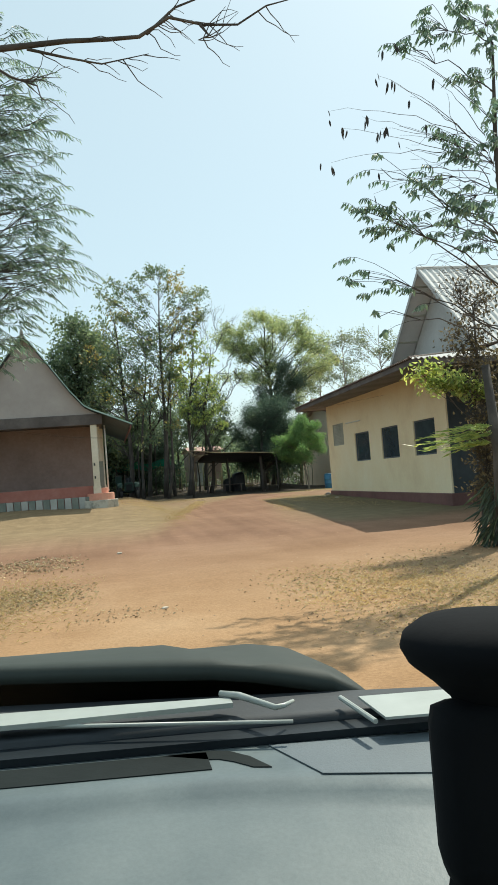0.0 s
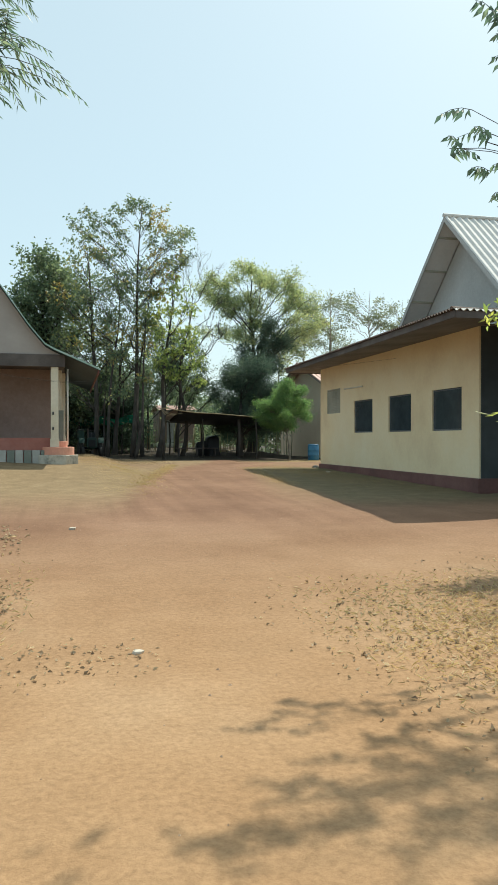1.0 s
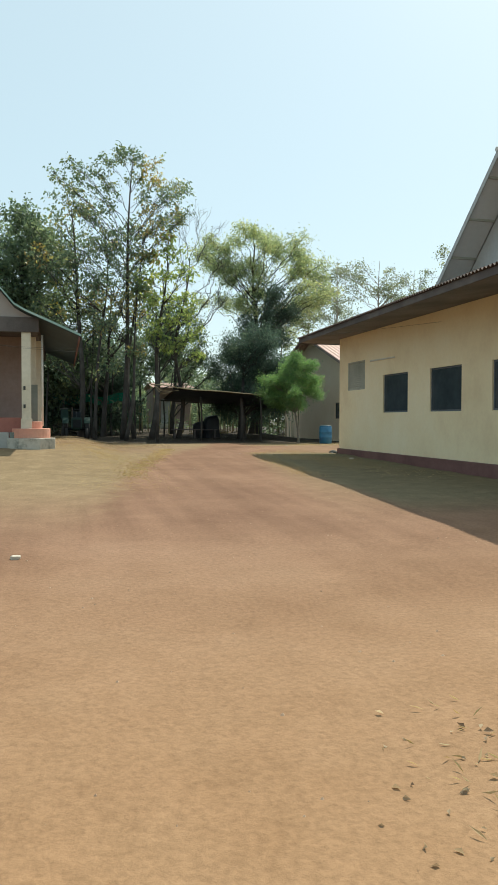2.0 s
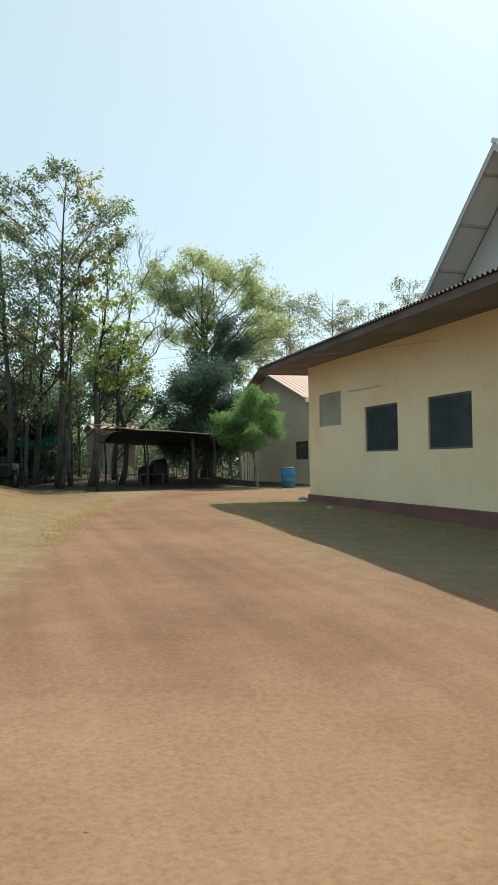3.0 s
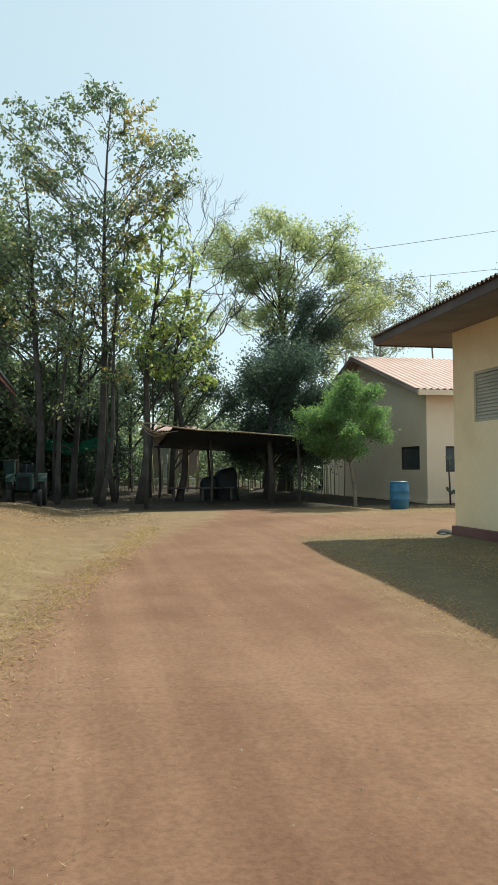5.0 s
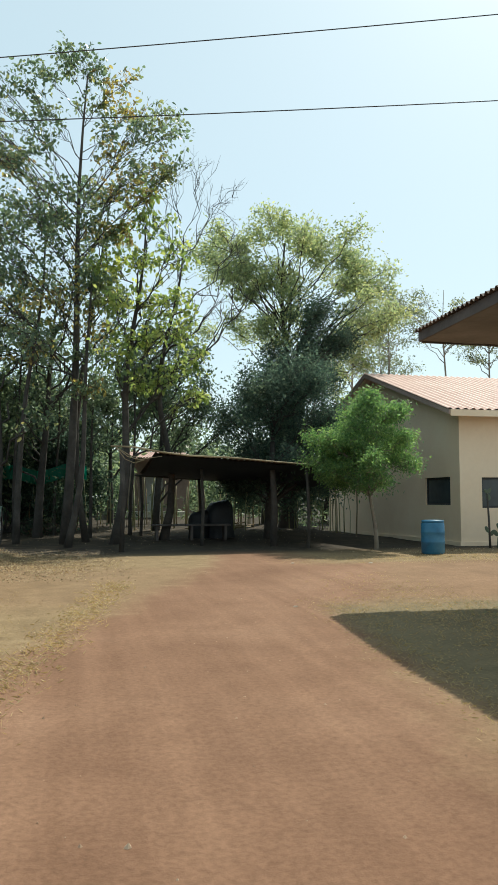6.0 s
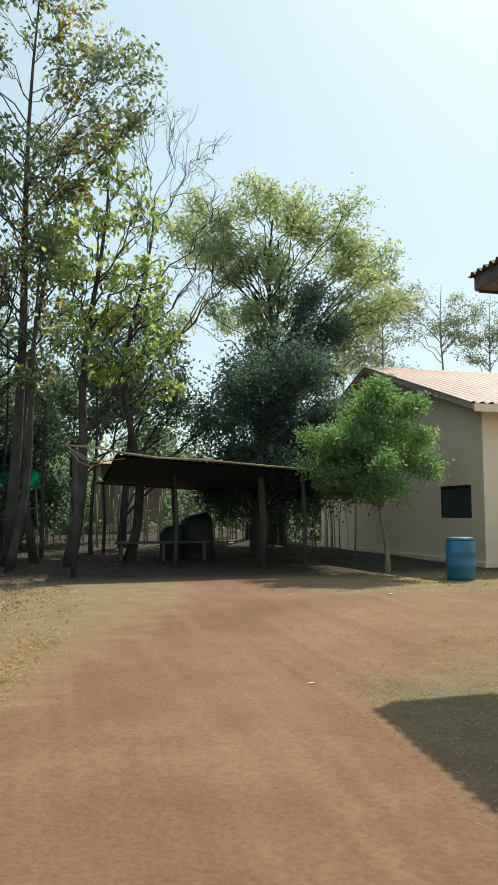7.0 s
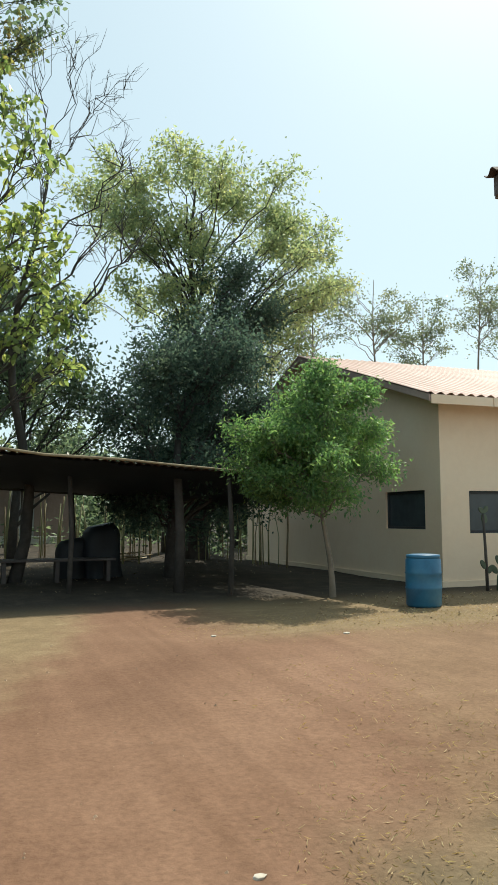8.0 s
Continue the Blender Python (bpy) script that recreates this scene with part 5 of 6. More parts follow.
        for _ in range(n):
            ps.append((tip.x + rng.normal() * 0.05 - base[0], tip.y + rng.normal() * 0.05 - base[1], tip.z - 0.02 + rng.normal() * 0.03 - base[2]))
            ws.append((rng.normal() * 0.12, rng.normal() * 0.12, -1))
            ls.append(rng.uniform(0.12, 0.2))
    for _ in range(60):
        a = Vector((6.6 + rng.normal() * 0.25, 9.85, rng.uniform(3.3, 6.2)))
        b = Vector((rng.uniform(5.2, 6.3), 9.6 + rng.normal() * 0.25, a.z + rng.uniform(-0.6, 0.5)))
        twigs.tube(curve_to(a, b, 0.12 * rng.normal(), rng, 7, 0.05), [0.0055 - 0.0005 * i for i in range(8)], 3, False)
    part("twig_tangle", twigs, M_BARK, pods, "bare arching grey twigs", smooth=True, weld=False)["kind"] = "stuff"
    ls = np.array(ls)
    hang = new("pod_foliage", leaf_mesh("pod_foliage", ps, ws, ls, ls * 0.26, L_POD, rng, True))
    hang.parent = pods
    tagged(hang, "hanging dry black pods", kind="stuff")
    rng = np.random.default_rng(9)
    # spiky shrub and withered growth round a stem, further along the way
    base = Vector((7.35, 11.6, land(7.35, 11.6)))
    shrub = thing("spiky_shrub", base, "thick shrub with hanging strap leaves beside the way", "shrub")
    ps, ws, ls = [], [], []
    for z0, n, r in ((0.3, 110, 0.35), (0.6, 90, 0.35), (0.95, 50, 0.3)):
        for _ in range(n):
            a = rng.uniform(0, 2 * math.pi)
            ps.append((math.cos(a) * r * rng.random(), math.sin(a) * r * rng.random(), z0 + rng.normal() * 0.14))
            ws.append((math.cos(a), math.sin(a), rng.uniform(-2.2, -0.2)))
            ls.append(rng.uniform(0.3, 0.6))
    ls = np.array(ls)
    blades = new("foliage", leaf_mesh("foliage", ps, ws, ls, ls * 0.085, L_STRAP, rng))
    blades.parent = shrub
    tagged(blades, kind="stuff")
    fan, ws, ls = [], [], []
    for z0, far in ((1.95, 1.5), (2.12, 1.0), (1.82, 0.9)):
        for k in range(9):
            a = math.pi + rng.normal() * 0.5
            way = Vector((math.cos(a), math.sin(a), rng.normal() * 0.08))
            for j in range(16):
                q = way * far * (j + 1) / 17 * (0.7 + 0.04 * k)
                side = Vector((-way.y, way.x, 0)) * (1 if j % 2 else -1)
                fan.append((q.x, q.y, z0 + q.z - 0.12 * (j / 17) ** 2))
                ws.append(tuple(way + side * 0.45 + Vector((0, 0, rng.normal() * 0.15))))
                ls.append(rng.uniform(0.12, 0.24))
    ls = np.array(ls)
    tuft = new("fresh_frond", leaf_mesh("fresh_frond", fan, ws, ls, ls * 0.16, L_BRIGHT, rng))
    tuft.parent = shrub
    tagged(tuft, "yellow-green fresh fronds", kind="stuff")
    part("stem", Shape().tube([base - Vector((0, 0, 0.1)), base + Vector((0.08, 0, 1.6)), base + Vector((0, 0.05, 3.2))], [0.12, 0.1, 0.07], 8), M_BARK, shrub, smooth=True)
    spray = [(6.35, 12.2, 2.78, 0.4, 0.35, 0.1, 16, 13), (6.75, 12.25, 2.62, 0.45, 0.4, 0.14, 22, 14), (7.15, 12.2, 2.5, 0.45, 0.4, 0.16, 22, 14), (7.4, 12.2, 2.4, 0.4, 0.4, 0.12, 14, 13)]
    tree("yellowing_shrub", "yellow-green leafy shrub leaning over the way", (7.5, 12.5, land(7.5, 12.5)), (7.4, 12.3, 2.7), 0.05, spray, (0.11, 0.42), L_BRIGHT, M_BARK, 44, 0.3, spread=0.2, category="shrub", low=0.5)
    dull = [(7.5, 12.1, 4.0, 0.5, 0.5, 0.4, 22, 16), (7.35, 12.2, 3.4, 0.5, 0.5, 0.4, 26, 18), (7.55, 12.2, 2.9, 0.55, 0.5, 0.4, 26, 18), (7.5, 12.2, 2.3, 0.5, 0.5, 0.4, 26, 18), (7.55, 12.2, 1.7, 0.45, 0.5, 0.5, 30, 22), (7.55, 12.2, 1.1, 0.45, 0.4, 0.45, 30, 22), (7.55, 12.2, 0.6, 0.4, 0.4, 0.4, 26, 20), (7.1, 12.0, 4.3, 0.7, 0.4, 0.4, 24, 3)]
    tree("withered_shrub", "tall withered brown shrub among bare twigs", (7.6, 12.3, land(7.6, 12.3)), (7.5, 12.2, 4.0), 0.07, dull, (0.075, 0.5), L_WITHER, M_BARK, 45, 0.3, spread=0.3, category="shrub", low=0.1, shoots=3)


near_trees()


# ---- small things round the yard ----
def small_things():
    g = land(13.12, 40.95)
    drum = thing("plastic_drum", (13.12, 40.95, g), "blue plastic drum standing in the shade", "drum")
    part("body", Shape().lathe((13.12, 40.95, g), [(0.26, 0.0), (0.285, 0.03), (0.29, 0.28), (0.3, 0.3), (0.29, 0.32), (0.29, 0.52), (0.3, 0.54), (0.29, 0.56), (0.285, 0.75), (0.25, 0.8)]), M_BLUE, drum, smooth=True)
    part("lid", Shape().lathe((13.12, 40.95, g), [(0.27, 0.78), (0.275, 0.8), (0.27, 0.83), (0.2, 0.84)]), M_BLUE, drum, smooth=True)
    # overhead cables from a pole outside the yard to the hall
    pole = thing("cable_pole", (-5.4, 27.9, land(-5.4, 27.9)), "slim grey timber cable pole", "pole")
    part("shaft", Shape().tube([(-5.4, 27.9, -0.3), (-5.4, 27.9, 4.6)], [0.1, 0.075], 10), M_BARK, pole, smooth=True)
    part("crossarm", Shape().box((-5.45, 27.5, 4.2), (-5.35, 28.3, 4.28)), M_BARK, pole)

    def cable(end, height, rise, y0, slope):
        pts = []
        for i in range(41):
            x = -5.4 + (end + 5.4) * i / 40
            pts.append((x, y0 + slope * x, height + rise * x + 0.036 * max(0.0, 3.0 - x) ** 2 - 0.012 * max(0.0, (x - 1) * (end - x)) * 0.3))
        single("overhead_cable", Shape().tube(pts, [0.0024] * 41, 6), M_WIRE, pts[0], "thin black overhead cable slung to the hall", "cable", "overhead cables", smooth=True)

    cable(10.0, 2.57, 0.1425, 27.1, -0.156)
    cable(HX - 0.01, 2.56, 0.103, 27.15, -0.13)
    # shade net strung between the trees
    net = Shape()
    n = 24
    for i in range(n):
        for j in range(4):
            net.v.append((0.2 + i * 0.2, 49.0 + 0.1 * math.sin(i), 2.5 + 0.1 * math.sin(i * 0.7) - j * 0.15 - 0.12 * math.sin(math.pi * i / (n - 1))))
    net.f = [(i * 4 + j, i * 4 + j + 1, (i + 1) * 4 + j + 1, (i + 1) * 4 + j) for i in range(n - 1) for j in range(3)]
    single("shade_net", net, M_NET, (2, 49, 2.3), "green shade net strung between the tree stems", "net")


small_things()


def yard_things():
    # rough bench and boards under the shed
    bench = thing("plank_bench", (7.4, 46.5, land(7.4, 46.5)), "rough dark plank bench under the shed", "bench")
    part("seat", Shape().box((6.7, 46.3, 0.56), (9.1, 46.8, 0.61)), M_BROWN, bench, bevel=0.01)
    for x in (6.85, 7.9, 8.95):
        part("leg", Shape().box((x - 0.04, 46.36, land(x, 46.5) - 0.05), (x + 0.04, 46.74, 0.56)), M_BROWN, bench)
    # pale beam behind the shed, set up here on added legs
    table = thing("pale_beam_on_legs", (8.06, 54.4, land(8.06, 54.4)), "pale horizontal beam high behind the shed, on added legs", "table")
    part("top", Shape().box((7.65, 54.2, 2.28), (8.5, 54.6, 2.33)), M_ZINC, table, bevel=0.01)
    for x in (7.72, 8.43):
        part("leg", Shape().tube([(x, 54.4, -0.2), (x, 54.4, 2.28)], [0.035, 0.03], 7), M_BARK, table)
    # pale litter on the track
    rng = np.random.default_rng(31)
    spots = ((7.27, 33.42, 0.032), (0.79, 15.9, 0.07), (1.22, 8.9, 0.05), (10.1, 30.0, 0.09), (10.6, 38.9, 0.05), (9.0, 39.4, 0.04))
    for x, y, r in spots:
        pts = [(x + r * (0.7 + 0.5 * rng.random()) * math.cos(q), y + r * 0.8 * math.sin(q), land(x, y) - 0.01) for q in (2 * math.pi * k / 6 for k in range(6))]
        single("stone", Shape().prism(pts, (0.01, 0.0, r * 0.6)), M_PALE, (x, y, land(x, y)), "small pale stone lying on the red track", "stone", "pale stones on the track", bevel=r * 0.15)
    # small tractor parked under the trees
    tx, ty = 1.88, 44.6
    g = land(tx, ty)
    trac = thing("tractor", (tx, ty, g), "small old dark green tractor parked under the trees", "tractor")
    part("bonnet", Shape().box((tx - 0.24, ty - 1.25, g + 0.5), (tx + 0.24, ty - 0.1, g + 1.02)), M_TRACTOR, trac, bevel=0.07)
    part("grille", Shape().box((tx - 0.18, ty - 1.275, g + 0.56), (tx + 0.18, ty - 1.24, g + 0.92)), M_BLACKPLASTIC, trac, bevel=0.01)
    part("axle", Shape().tube([(tx - 0.5, ty + 0.3, g + 0.48), (tx + 0.5, ty + 0.3, g + 0.48)], [0.08, 0.08], 8), M_BLACKPLASTIC, trac)
    part("seat", Shape().box((tx - 0.22, ty + 0.2, g + 0.98), (tx + 0.22, ty + 0.6, g + 1.06)).box((tx - 0.22, ty + 0.56, g + 1.05), (tx + 0.22, ty + 0.63, g + 1.32)), M_BLACKPLASTIC, trac, bevel=0.025)
    part("transmission", Shape().box((tx - 0.17, ty - 0.2, g + 0.4), (tx + 0.17, ty + 0.6, g + 0.96)), M_TRACTOR, trac, bevel=0.04)
    part("steering_column", Shape().tube([(tx, ty - 0.2, g + 0.9), (tx, ty + 0.05, g + 1.3)], [0.025, 0.025], 7), M_BLACKPLASTIC, trac)
    wheel_rim = [Vector((tx + 0.19 * math.cos(q), ty + 0.05 + 0.06 * math.sin(q), g + 1.3 + 0.18 * math.sin(q) * 0.6)) for q in (2 * math.pi * k / 16 for k in range(17))]
    part("steering_wheel", Shape().tube(wheel_rim, [0.014] * 17, 6, False), M_BLACKPLASTIC, trac, smooth=True)
    part("exhaust", Shape().tube([(tx - 0.2, ty - 0.7, g + 1.0), (tx - 0.2, ty - 0.7, g + 1.5)], [0.03, 0.028], 8), M_RUST, trac)
    part("tool_box", Shape().box((tx - 0.72, ty + 0.2, g + 0.98), (tx - 0.38, ty + 0.6, g + 1.42)), M_TRACTOR, trac, "dark green tool box", bevel=0.02)
    part("lid", Shape().box((tx - 0.74, ty + 0.18, g + 1.42), (tx - 0.36, ty + 0.62, g + 1.47)), M_BLACKSTONE, trac, bevel=0.01)

    def tractor_wheel(x, y, r, w):
        ring, m = [], 26
        for k in range(m):
            q = 2 * math.pi * k / m
            for rr, dx in ((r * 0.6, 0.0), (r * 0.92, 0.0), (r, 0.04), (r, w - 0.04), (r * 0.92, w), (r * 0.6, w)):
                ring.append((x + dx, y + rr * math.cos(q), g + r - 0.02 + rr * math.sin(q)))
        wheel = part("wheel", Shape().add(ring, [(k * 6 + j, k * 6 + (j + 1) % 6, ((k + 1) % m) * 6 + (j + 1) % 6, ((k + 1) % m) * 6 + j) for k in range(m) for j in range(6)]), M_RUBBER, trac, "black tyre")
        disc = [(x + 0.04, y + r * 0.6 * math.cos(q), g + r - 0.02 + r * 0.6 * math.sin(q)) for q in (2 * math.pi * k / 18 for k in range(18))]
        part("rim", Shape().prism(disc, (w - 0.08, 0, 0)), M_ZINC, wheel, bevel=0.01)

    for side in (-1, 1):
        tractor_wheel(tx + side * 0.5 - 0.12, ty + 0.3, 0.5, 0.24)
        tractor_wheel(tx + side * 0.45 - 0.07, ty - 1.0, 0.28, 0.14)
        x = tx + side * 0.5
        arch = [(x - 0.14, ty + 0.3 + r * math.cos(q), g + 0.48 + r * math.sin(q)) for r, qs in ((0.56, range(9)), (0.535, range(8, -1, -1))) for q in (radians(15 + 17 * k) for k in qs)]
        part("mudguard", Shape().prism(arch, (0.28, 0, 0)), M_TRACTOR, trac, "dull worn mudguard")
    # pale cut sticks behind the shed, added in place of a sunlit ground patch
    pile = thing("sunlit_patch_sticks", (10.2, 50.7, land(10.2, 50.7)), "low heap of pale sticks standing in for a sunlit patch of ground", "sticks")
    for k in range(34):
        q = rng.uniform(-1.1, 1.1)
        x, y = 9.6 + 0.9 * math.sin(q) + rng.normal() * 0.12, 50.9 - 0.5 * math.cos(q) + rng.normal() * 0.1
        a, half, z = q * 0.5 + rng.normal() * 0.25, rng.uniform(0.3, 0.6), land(x, y) + 0.02 + 0.2 * rng.random() * (k > 10)
        part("stick", Shape().tube([(x - half * math.cos(a), y - half * math.sin(a), z), (x, y, z + rng.normal() * 0.02), (x + half * math.cos(a), y + half * math.sin(a), z + 0.03)], [0.018, 0.016, 0.011], 6), M_POLE if k % 3 else M_PALE, pile, smooth=True)
    # small house behind the shed
    hut = thing("small_house", (7.6, 60, 0), "small far house with a faded pink sheet roof", "house")
    part("wall", Shape().pierced("y", 58.0, 0.15, (7.05, -0.1), (9.6, 3.2), [(7.6, 0.6, 8.4, 2.5)]), M_LHBACK, hut, "brown plastered front wall")
    part("wall", Shape().box((7.05, 58.15, -0.1), (7.2, 62.0, 3.2)), M_LHBACK, hut)
    part("wall", Shape().box((9.45, 58.15, -0.1), (9.6, 62.0, 3.2)), M_LHBACK, hut)
    part("wall", Shape().box((7.2, 61.85, -0.1), (9.45, 62.0, 3.2)), M_LHBACK, hut)
    part("door", Shape().box((7.6, 58.05, 0.6), (8.4, 58.1, 2.5)), M_GREYPLASTER, hut, "grey sheet door")
    part("step", Shape().box((6.6, 57.2, -0.1), (9.3, 57.98, 0.82)), M_WHITE, hut, "whitewashed step", bevel=0.02)
    part("roof", Shape().ripple((6.9, 57.1, 3.22), (2.8, 0, 0), (0, 2.9, 0.42), 22, 0.025, 0.008), M_PINKROOF, hut, "faded pink corrugated roof")
    part("roof", Shape().ripple((6.9, 62.9, 3.22), (2.8, 0, 0), (0, -2.9, 0.42), 22, 0.025, 0.008), M_PINKROOF, hut)
    # prickly plant by the cream house
    g = land(15.9, 42.7)
    plant = thing("pad_cactus", (15.9, 42.7, g), "dark green pad plant tied to a stake", "plant")
    part("stake", Shape().tube([(15.75, 42.7, g - 0.1), (15.73, 42.7, 0.75), (15.68, 42.68, 1.5)], [0.035, 0.03, 0.022], 7), M_BARK, plant, smooth=True)
    part("stem", Shape().tube([(15.98, 42.68, g - 0.05), (16.0, 42.68, g + 0.28), (16.12, 42.66, g + 0.55)], [0.035, 0.03, 0.022], 7), M_CACTUS, plant, smooth=True)
    for x, z, w, hgt, tilt in ((15.66, 0.52, 0.05, 0.1, 0.5), (15.82, 0.42, 0.05, 0.09, -0.5), (15.92, 0.42, 0.06, 0.11, 0.7), (16.1, 0.4, 0.055, 0.11, -0.6), (16.16, 0.62, 0.06, 0.1, -0.4), (16.02, 0.6, 0.05, 0.1, 0.4), (16.26, 0.5, 0.045, 0.09, -0.9), (15.72, 1.42, 0.07, 0.1, 0.3), (15.66, 1.58, 0.05, 0.08, 0.8), (15.76, 1.6, 0.05, 0.08, -0.5)):
        ell = []
        for q in (2 * math.pi * k / 14 for k in range(14)):
            u, v = w * math.cos(q), hgt * math.sin(q)
            ell.append((x + u * math.cos(tilt) - v * math.sin(tilt), 42.68, g + z + u * math.sin(tilt) + v * math.cos(tilt)))
        part("pad", Shape().prism(ell, (0, 0.035, 0)), M_CACTUS, plant, bevel=0.01)
    # ledge stones at the hall's corner
    for x, y, r in ((10.74, 33.4, 0.17), (10.95, 33.5, 0.13), (10.6, 33.2, 0.09)):
        z = land(x, y) - 0.04
        single("boulder", Shape().lathe((x, y, z), [(r, 0.0), (r * 1.02, r * 0.25), (r * 0.86, r * 0.55), (r * 0.5, r * 0.78), (r * 0.12, r * 0.86)], 11), M_BLACKSTONE, (x, y, z), "dark rounded stone at the foot of the hall", "stone", "stones at the hall corner", smooth=True)
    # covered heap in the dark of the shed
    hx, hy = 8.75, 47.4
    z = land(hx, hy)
    heap = thing("covered_heap", (hx, hy, z), "dark cover thrown over stacked goods under the shed", "heap")
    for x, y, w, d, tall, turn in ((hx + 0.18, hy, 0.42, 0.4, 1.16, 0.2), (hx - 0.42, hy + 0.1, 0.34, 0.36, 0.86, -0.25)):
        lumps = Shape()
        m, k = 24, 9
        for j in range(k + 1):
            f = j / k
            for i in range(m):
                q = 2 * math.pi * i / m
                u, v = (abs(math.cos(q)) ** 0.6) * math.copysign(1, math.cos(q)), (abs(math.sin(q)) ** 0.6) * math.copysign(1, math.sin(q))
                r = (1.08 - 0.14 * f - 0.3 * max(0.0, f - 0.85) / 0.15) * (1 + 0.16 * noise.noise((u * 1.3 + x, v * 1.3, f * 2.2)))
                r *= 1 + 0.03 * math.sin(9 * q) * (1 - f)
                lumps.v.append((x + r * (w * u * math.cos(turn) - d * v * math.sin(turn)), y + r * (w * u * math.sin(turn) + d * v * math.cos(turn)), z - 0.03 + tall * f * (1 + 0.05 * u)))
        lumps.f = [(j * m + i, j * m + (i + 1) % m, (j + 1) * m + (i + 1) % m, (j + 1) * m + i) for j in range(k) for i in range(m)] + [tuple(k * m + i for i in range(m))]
        part("cover", lumps, M_BLACKSHEET, heap, smooth=True)


yard_things()


# ---- dry leaves, straw and gravel ----
def litter():
    rng = np.random.default_rng(21)

    def strew(name, label, areas, size, width, material, rise, category):
        ps, ws, ss = [], [], []
        for x0, y0, x1, y1, n, grow in areas:
            cx, cy = (x0 + x1) / 2, (y0 + y1) / 2
            for _ in range(n):
                x, y = cx + rng.triangular(-1, 0, 1) * 0.6 * (x1 - x0), cy + rng.triangular(-1, 0, 1) * 0.6 * (y1 - y0)
                ps.append((x, y, land(x, y) + 0.006))
                a = rng.uniform(0, 2 * math.pi)
                ws.append((math.cos(a), math.sin(a), rise * rng.random()))
                ss.append(size * grow * rng.uniform(0.5, 1.5))
        ss = np.array(ss)
        ob = new(name, leaf_mesh(name, ps, ws, ss, ss * width, material, rng))
        tagged(ob, label, category, kind="stuff")

    verts, faces = [], []
    for _ in range(900):
        y = rng.uniform(3, 41)
        x = 0.9 + 0.155 * y + rng.normal() * 2.6
        if x > HX - 0.3 and 20 < y < 35:
            continue
        r = rng.uniform(0.005, 0.016) * (1 + (rng.random() > 0.97))
        z, k, turn = land(x, y), len(verts), rng.uniform(0, 3)
        for j in range(5):
            q = turn + 2 * math.pi * j / 5
            verts.append((x + r * rng.uniform(0.7, 1.2) * math.cos(q), y + r * rng.uniform(0.7, 1.2) * math.sin(q), z - 0.003))
        verts.append((x + r * 0.2, y, z + r * rng.uniform(0.5, 0.9)))
        faces += [(k + j, k + (j + 1) % 5, k + 5) for j in range(5)]
    me = bpy.data.meshes.new("gravel")
    me.from_pydata(verts, [], faces)
    me.materials.append(M_PEBBLE)
    tagged(new("gravel", me), "loose reddish pebbles scattered over the track", "gravel", kind="stuff")
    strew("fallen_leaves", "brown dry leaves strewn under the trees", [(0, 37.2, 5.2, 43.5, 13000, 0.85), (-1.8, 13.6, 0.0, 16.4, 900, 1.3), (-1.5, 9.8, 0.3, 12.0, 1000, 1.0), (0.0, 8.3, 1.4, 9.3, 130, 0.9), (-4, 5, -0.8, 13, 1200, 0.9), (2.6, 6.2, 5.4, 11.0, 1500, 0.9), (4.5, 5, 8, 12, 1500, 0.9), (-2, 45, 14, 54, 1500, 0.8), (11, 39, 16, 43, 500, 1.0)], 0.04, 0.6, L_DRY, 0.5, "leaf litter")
    strew("green_grass", "short fresh grass along the foot of the hall", [(9.2, 31.0, 10.8, 33.4, 900, 0.9), (9.8, 26, 10.8, 31, 700, 0.8)], 0.045, 0.1, L_DARK, 1.2, "grass")
    strew("dry_grass", "short straw-coloured dry grass on the verges", [(1.4, 22, 3.6, 36, 9000, 1), (7.4, 30, 10, 34, 1500, 1), (9, 38.6, 18, 41, 5000, 1), (2.9, 6.2, 5.8, 11, 6000, 1.8), (-3, 8, 0.2, 13, 5000, 2.0), (8.2, 24, 10.4, 37, 3500, 1.3), (-1, 30, 3.2, 41, 4500, 1)] + [(2.5 + 0.27 * k, 24.6 + 1.3 * k, 3.15 + 0.27 * k, 26.4 + 1.3 * k, 420, 1.7) for k in range(9)] + [(6.55 + 0.13 * k, 24.0 + 1.2 * k, 7.3 + 0.14 * k, 25.8 + 1.2 * k, 320, 1.15) for k in range(8)], 0.035, 0.15, L_STRAW, 0.8, "grass")


litter()


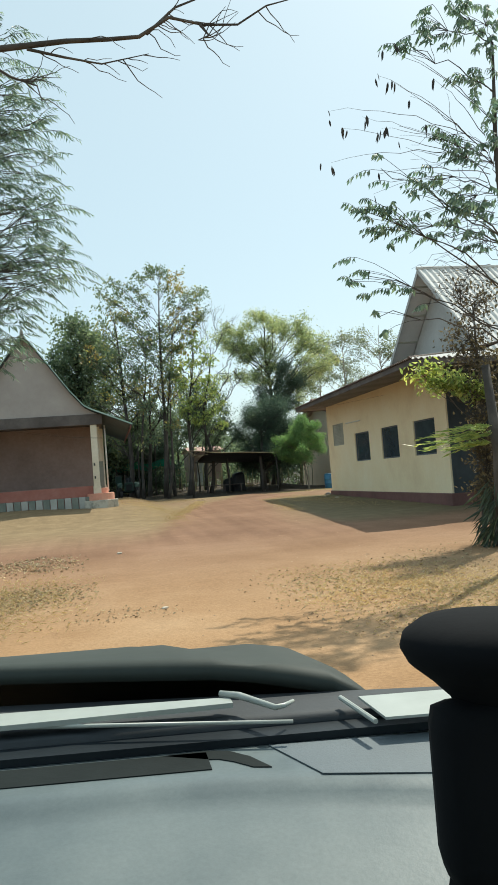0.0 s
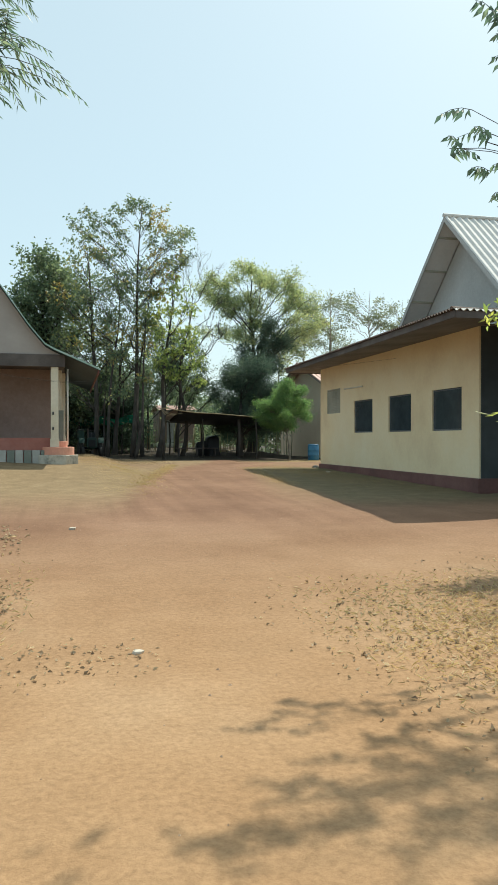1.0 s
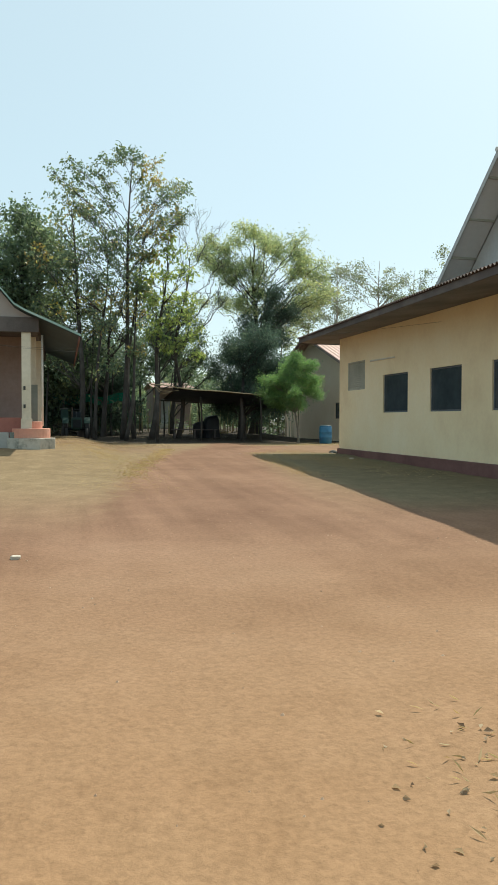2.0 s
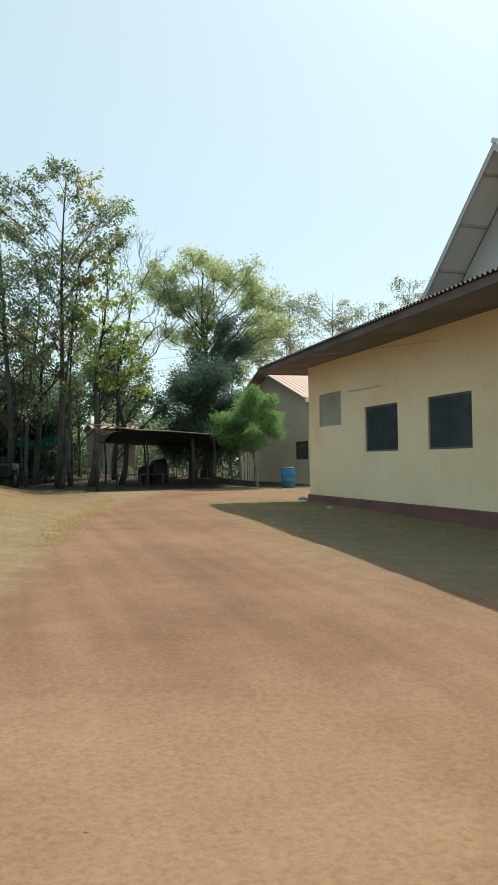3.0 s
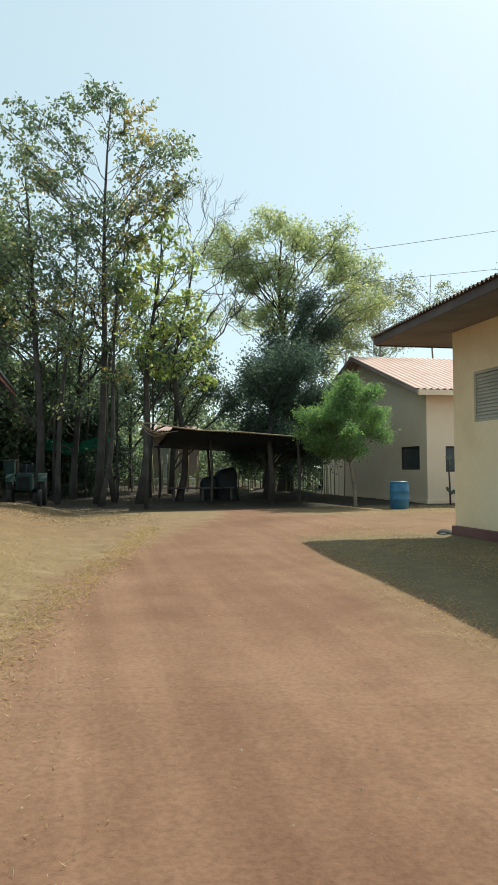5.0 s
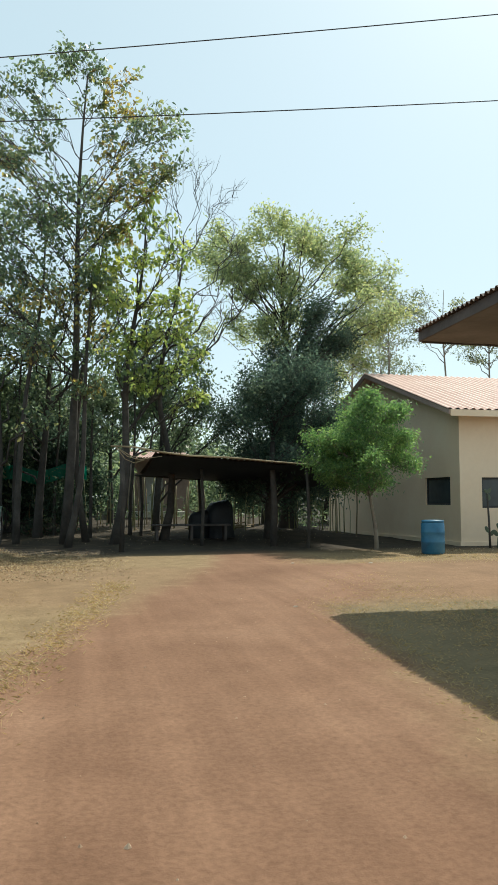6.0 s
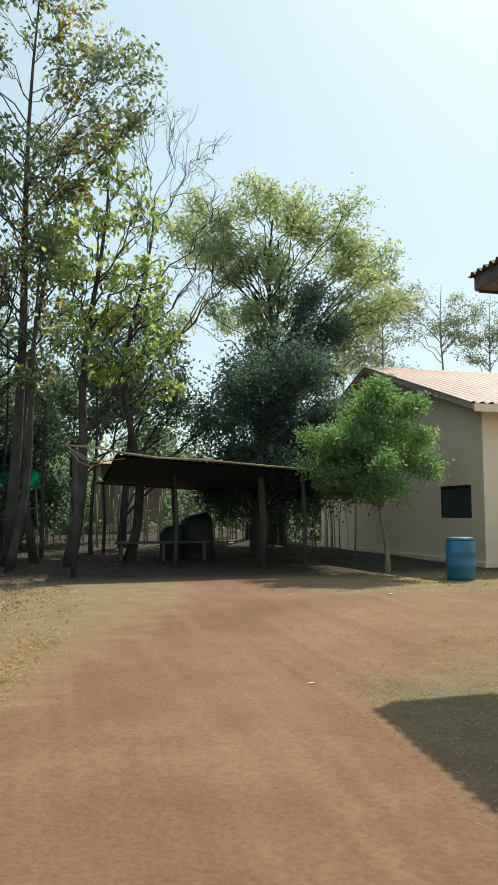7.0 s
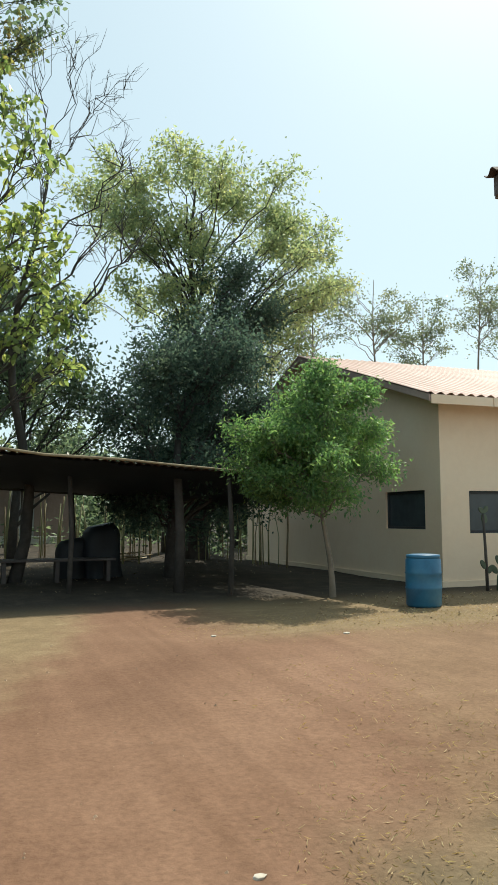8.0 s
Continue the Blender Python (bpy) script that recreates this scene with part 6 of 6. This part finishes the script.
# ---- the car from which the way begins ----
def car():
    ox, oy, g = 0.616, -0.668, land(0.616, -0.668)
    eye = 1.136
    c = thing("pickup_car", (ox - 0.4, oy, g), "dark grey-green car with a pale dashboard and open windscreen frame", "car")

    def at(x, y, z):
        return (ox + x, oy + y, z)

    def sheet(shape, xs, rows, height, thick=0.02):
        """A closed slab over a net of x and y lines."""
        nx, ny = len(xs), len(rows(xs[0]))
        top = [at(x, y, height(x, y)) for x in xs for y in rows(x)]
        low = [(p[0], p[1], p[2] - thick) for p in top]
        k = nx * ny
        fs = [(i * ny + j, (i + 1) * ny + j, (i + 1) * ny + j + 1, i * ny + j + 1) for i in range(nx - 1) for j in range(ny - 1)]
        fs += [tuple(q + k for q in reversed(f)) for f in fs]
        rim = [i * ny for i in range(nx)] + [(nx - 1) * ny + j for j in range(1, ny)] + [i * ny + ny - 1 for i in range(nx - 2, -1, -1)] + [j for j in range(ny - 2, 0, -1)]
        fs += [(rim[i], rim[(i + 1) % len(rim)], rim[(i + 1) % len(rim)] + k, rim[i] + k) for i in range(len(rim))]
        return shape.add(top + low, fs)

    def span(a, b, n):
        return [a + (b - a) * i / (n - 1) for i in range(n)]

    def foot(x):
        return 0.905 - 0.147 * max(x, -0.9 - x)

    def tail(x):
        return 1.02 - 0.3 * max(x, -0.8 - x) + 0.02

    # bonnet stands in for the dashboard's reflection in the windscreen, shaped to its outline
    def bonnet_z(x, y):
        side = max(0.0, abs(x + 0.4) - 0.62)
        crease = 0.012 * smoothstep(0.02, -0.02, x - 0.077 - (1.3 - y) * 0.32) if x > -0.4 else 0.012
        return eye - 0.262 + 0.035 * min(0.6, max(0.0, 0.2 - x)) + crease - 0.33 * max(0.0, y - 1.0) ** 2 - 3.6 * side ** 2

    bonnet = part("bonnet", sheet(Shape(), span(-1.27, 0.47, 36), lambda x: span(tail(x), 2.0, 18), bonnet_z), M_CARPAINT, c, "dark grey-green bonnet shaped after the windscreen reflection", smooth=True)
    part("cowl", sheet(Shape(), span(-1.25, 0.46, 24), lambda x: span(foot(x) - 0.002, tail(x) - 0.005, 5), lambda x, y: eye - 0.287), M_COWL, c, "dark grey plastic cowl under the windscreen", smooth=True)
    # sun glinting off this strip is put into its pale colour
    part("trim_strip", sheet(Shape(), span(-1.0, 0.13, 12), lambda x: span(foot(x) + 0.003 + 0.044 * max(0.0, x + 0.146), foot(x) + 0.056 - 0.06 * max(0.0, x + 0.146), 3), lambda x, y: eye - 0.269, 0.006), M_PALETRIM, c, "trim strip with its sunlit glint put into the pale colour")
    part("trim_strip", Shape().prism([at(0.278, 0.878, eye - 0.277), at(0.284, 0.803, eye - 0.28), at(0.45, 0.775, eye - 0.28), at(0.45, 0.848, eye - 0.277)], (0, 0, 0.003)), M_PALETRIM, c, "pale corner plate")
    part("trim_strip", Shape().tube([at(0.258, 0.886, eye - 0.275), at(0.27, 0.797, eye - 0.278)], [0.003, 0.003], 8), M_PALETRIM, c)
    wip = part("wiper", Shape().tube([at(-0.75, 1.0, eye - 0.276), at(-0.143, 0.95, eye - 0.277), at(0.187, 0.837, eye - 0.279)], [0.003, 0.0028, 0.0022], 8), M_PALETRIM, c, "wiper arm lying along the cowl", smooth=True)
    part("blade", Shape().tube([at(0.12, 0.935, eye - 0.266), at(0.14, 0.917, eye - 0.266), at(0.172, 0.856, eye - 0.267), at(0.182, 0.858, eye - 0.267), at(0.197, 0.872, eye - 0.267)], [0.004, 0.0045, 0.0035, 0.003, 0.002], 8), M_PALETRIM, wip, smooth=True)
    part("windscreen_seal", sheet(Shape(), span(-1.25, 0.46, 24), lambda x: span(foot(x) - 0.037, foot(x) - 0.003, 3), lambda x, y: eye - 0.294), M_BLACKPLASTIC, c, "black windscreen seal")

    def brow(x):
        x = max(x, -0.8 - x)
        return 0.785 - 0.1 * x - 0.75 * max(0.0, x) ** 2

    def dash_z(x, y):
        near = max(0.0, brow(x) - y)
        return eye - 0.303 - 0.009 * smoothstep(0.0, 0.035, near) - 0.14 * near - 0.42 * near ** 2

    dash = part("dashboard", sheet(Shape(), span(-1.25, 0.46, 40), lambda x: span(0.32, brow(x) - 0.04, 16) + span(brow(x) - 0.03, foot(x) - 0.038, 12), dash_z), M_DASH, c, "pale grey-green moulded dashboard", smooth=True)
    slot = sheet(Shape(), span(-1.0, 0.088, 20), lambda x: span(foot(x) - 0.097, foot(x) - 0.047, 3), lambda x, y: dash_z(x, y) + 0.0012)
    slot.prism([at(x, y, dash_z(x, y) - 0.002) for x, y in ((0.04, 0.852), (0.09, 0.849), (0.112, 0.84), (0.132, 0.815), (0.148, 0.778), (0.13, 0.785), (0.114, 0.806), (0.099, 0.82), (0.086, 0.824))], (0, 0, 0.0032))
    part("defroster_slot", slot, M_SLOT, dash, "dark defroster slot with a hooked end")
    part("speaker_grille", Shape().prism([at(x, y, dash_z(x, y) + 0.0004) for x, y in ((0.158, 0.838), (0.192, 0.742), (0.3, 0.702), (0.43, 0.655), (0.43, 0.79))], (0, 0, 0.0012)), M_GRILLE, dash, "flush speaker grille", bevel=0.0005)
    # suction holder beside the seat
    holder = part("phone_holder", Shape().lathe(at(0.226, 0.44, eye - 0.1705), [(0.024, 0.0), (0.021, 0.012), (0.026, 0.024), (0.038, 0.036), (0.05, 0.046), (0.0545, 0.055), (0.052, 0.063), (0.042, 0.07), (0.02, 0.074)], 28), M_HOLDER, c, "black suction-cup phone holder", smooth=True)
    part("cradle", Shape().box(at(0.181, 0.41, eye - 0.251), at(0.275, 0.45, eye - 0.1445)), M_HOLDER, holder, bevel=0.016, smooth=True)
    part("stem", Shape().tube([at(0.22, 0.45, eye - 0.2), at(0.23, 0.52, eye - 0.33)], [0.012, 0.014], 8), M_HOLDER, holder)
    # the rest of the body
    body = Shape().box(at(-1.3, -2.7, g + 0.64), at(0.5, 0.28, g + 1.20))
    part("body", body, M_CARPAINT, c, bevel=0.06)
    part("front_body", Shape().box(at(-1.28, 0.3, g + 0.64), at(0.48, 2.0, g + 1.00)), M_CARPAINT, c, bevel=0.05)
    part("firewall", Shape().box(at(-1.26, 0.34, g + 1.00), at(0.46, 0.4, g + 1.17)), M_BLACKPLASTIC, c)
    part("bumper", Shape().box(at(-1.3, 2.0, g + 0.62), at(0.5, 2.14, g + 0.88)), M_BLACKPLASTIC, c, bevel=0.04)
    for x in (-1.15, 0.2):
        part("headlight", Shape().box(at(x, 1.99, g + 0.90), at(x + 0.3, 2.05, g + 1.02)), M_PALETRIM, c, bevel=0.02)
    part("roof", Shape().box(at(-1.2, -2.0, g + 2.06), at(0.42, 0.0, g + 2.12)), M_CARPAINT, c, bevel=0.028)
    for x in (-1.25, 0.47):
        part("pillar", Shape().tube([at(x, 0.82, eye - 0.27), at(x * 0.95 - 0.02, 0.0, g + 2.09)], [0.03, 0.03], 8), M_CARPAINT, c)
        part("pillar", Shape().tube([at(x, -0.75, g + 1.17), at(x * 0.95 - 0.02, -0.7, g + 2.09)], [0.035, 0.03], 8), M_CARPAINT, c)
        part("pillar", Shape().tube([at(x, -2.2, g + 1.17), at(x * 0.95 - 0.02, -1.95, g + 2.09)], [0.04, 0.035], 8), M_CARPAINT, c)
    for x in (-1.3, 0.3):
        for y in (1.45, -1.75):
            t = Shape()
            ring = []
            for k in range(28):
                q = 2 * math.pi * k / 28
                for r, w in ((0.24, 0.0), (0.38, 0.0), (0.4, 0.03), (0.4, 0.2), (0.38, 0.23), (0.24, 0.23)):
                    ring.append(at(x + w, y + r * math.cos(q), g + 0.40 + r * math.sin(q)))
            wheel = part("wheel", t.add(ring, [(k * 6 + j, k * 6 + (j + 1) % 6, ((k + 1) % 28) * 6 + (j + 1) % 6, ((k + 1) % 28) * 6 + j) for k in range(28) for j in range(6)]), M_RUBBER, c, "black tyre", smooth=False)
            hub = [at(x + 0.03, y + 0.24 * math.cos(q), g + 0.40 + 0.24 * math.sin(q)) for q in (2 * math.pi * k / 20 for k in range(20))]
            part("rim", Shape().prism(hub, (0.14, 0, 0)), M_ZINC, wheel, bevel=0.01)


car()
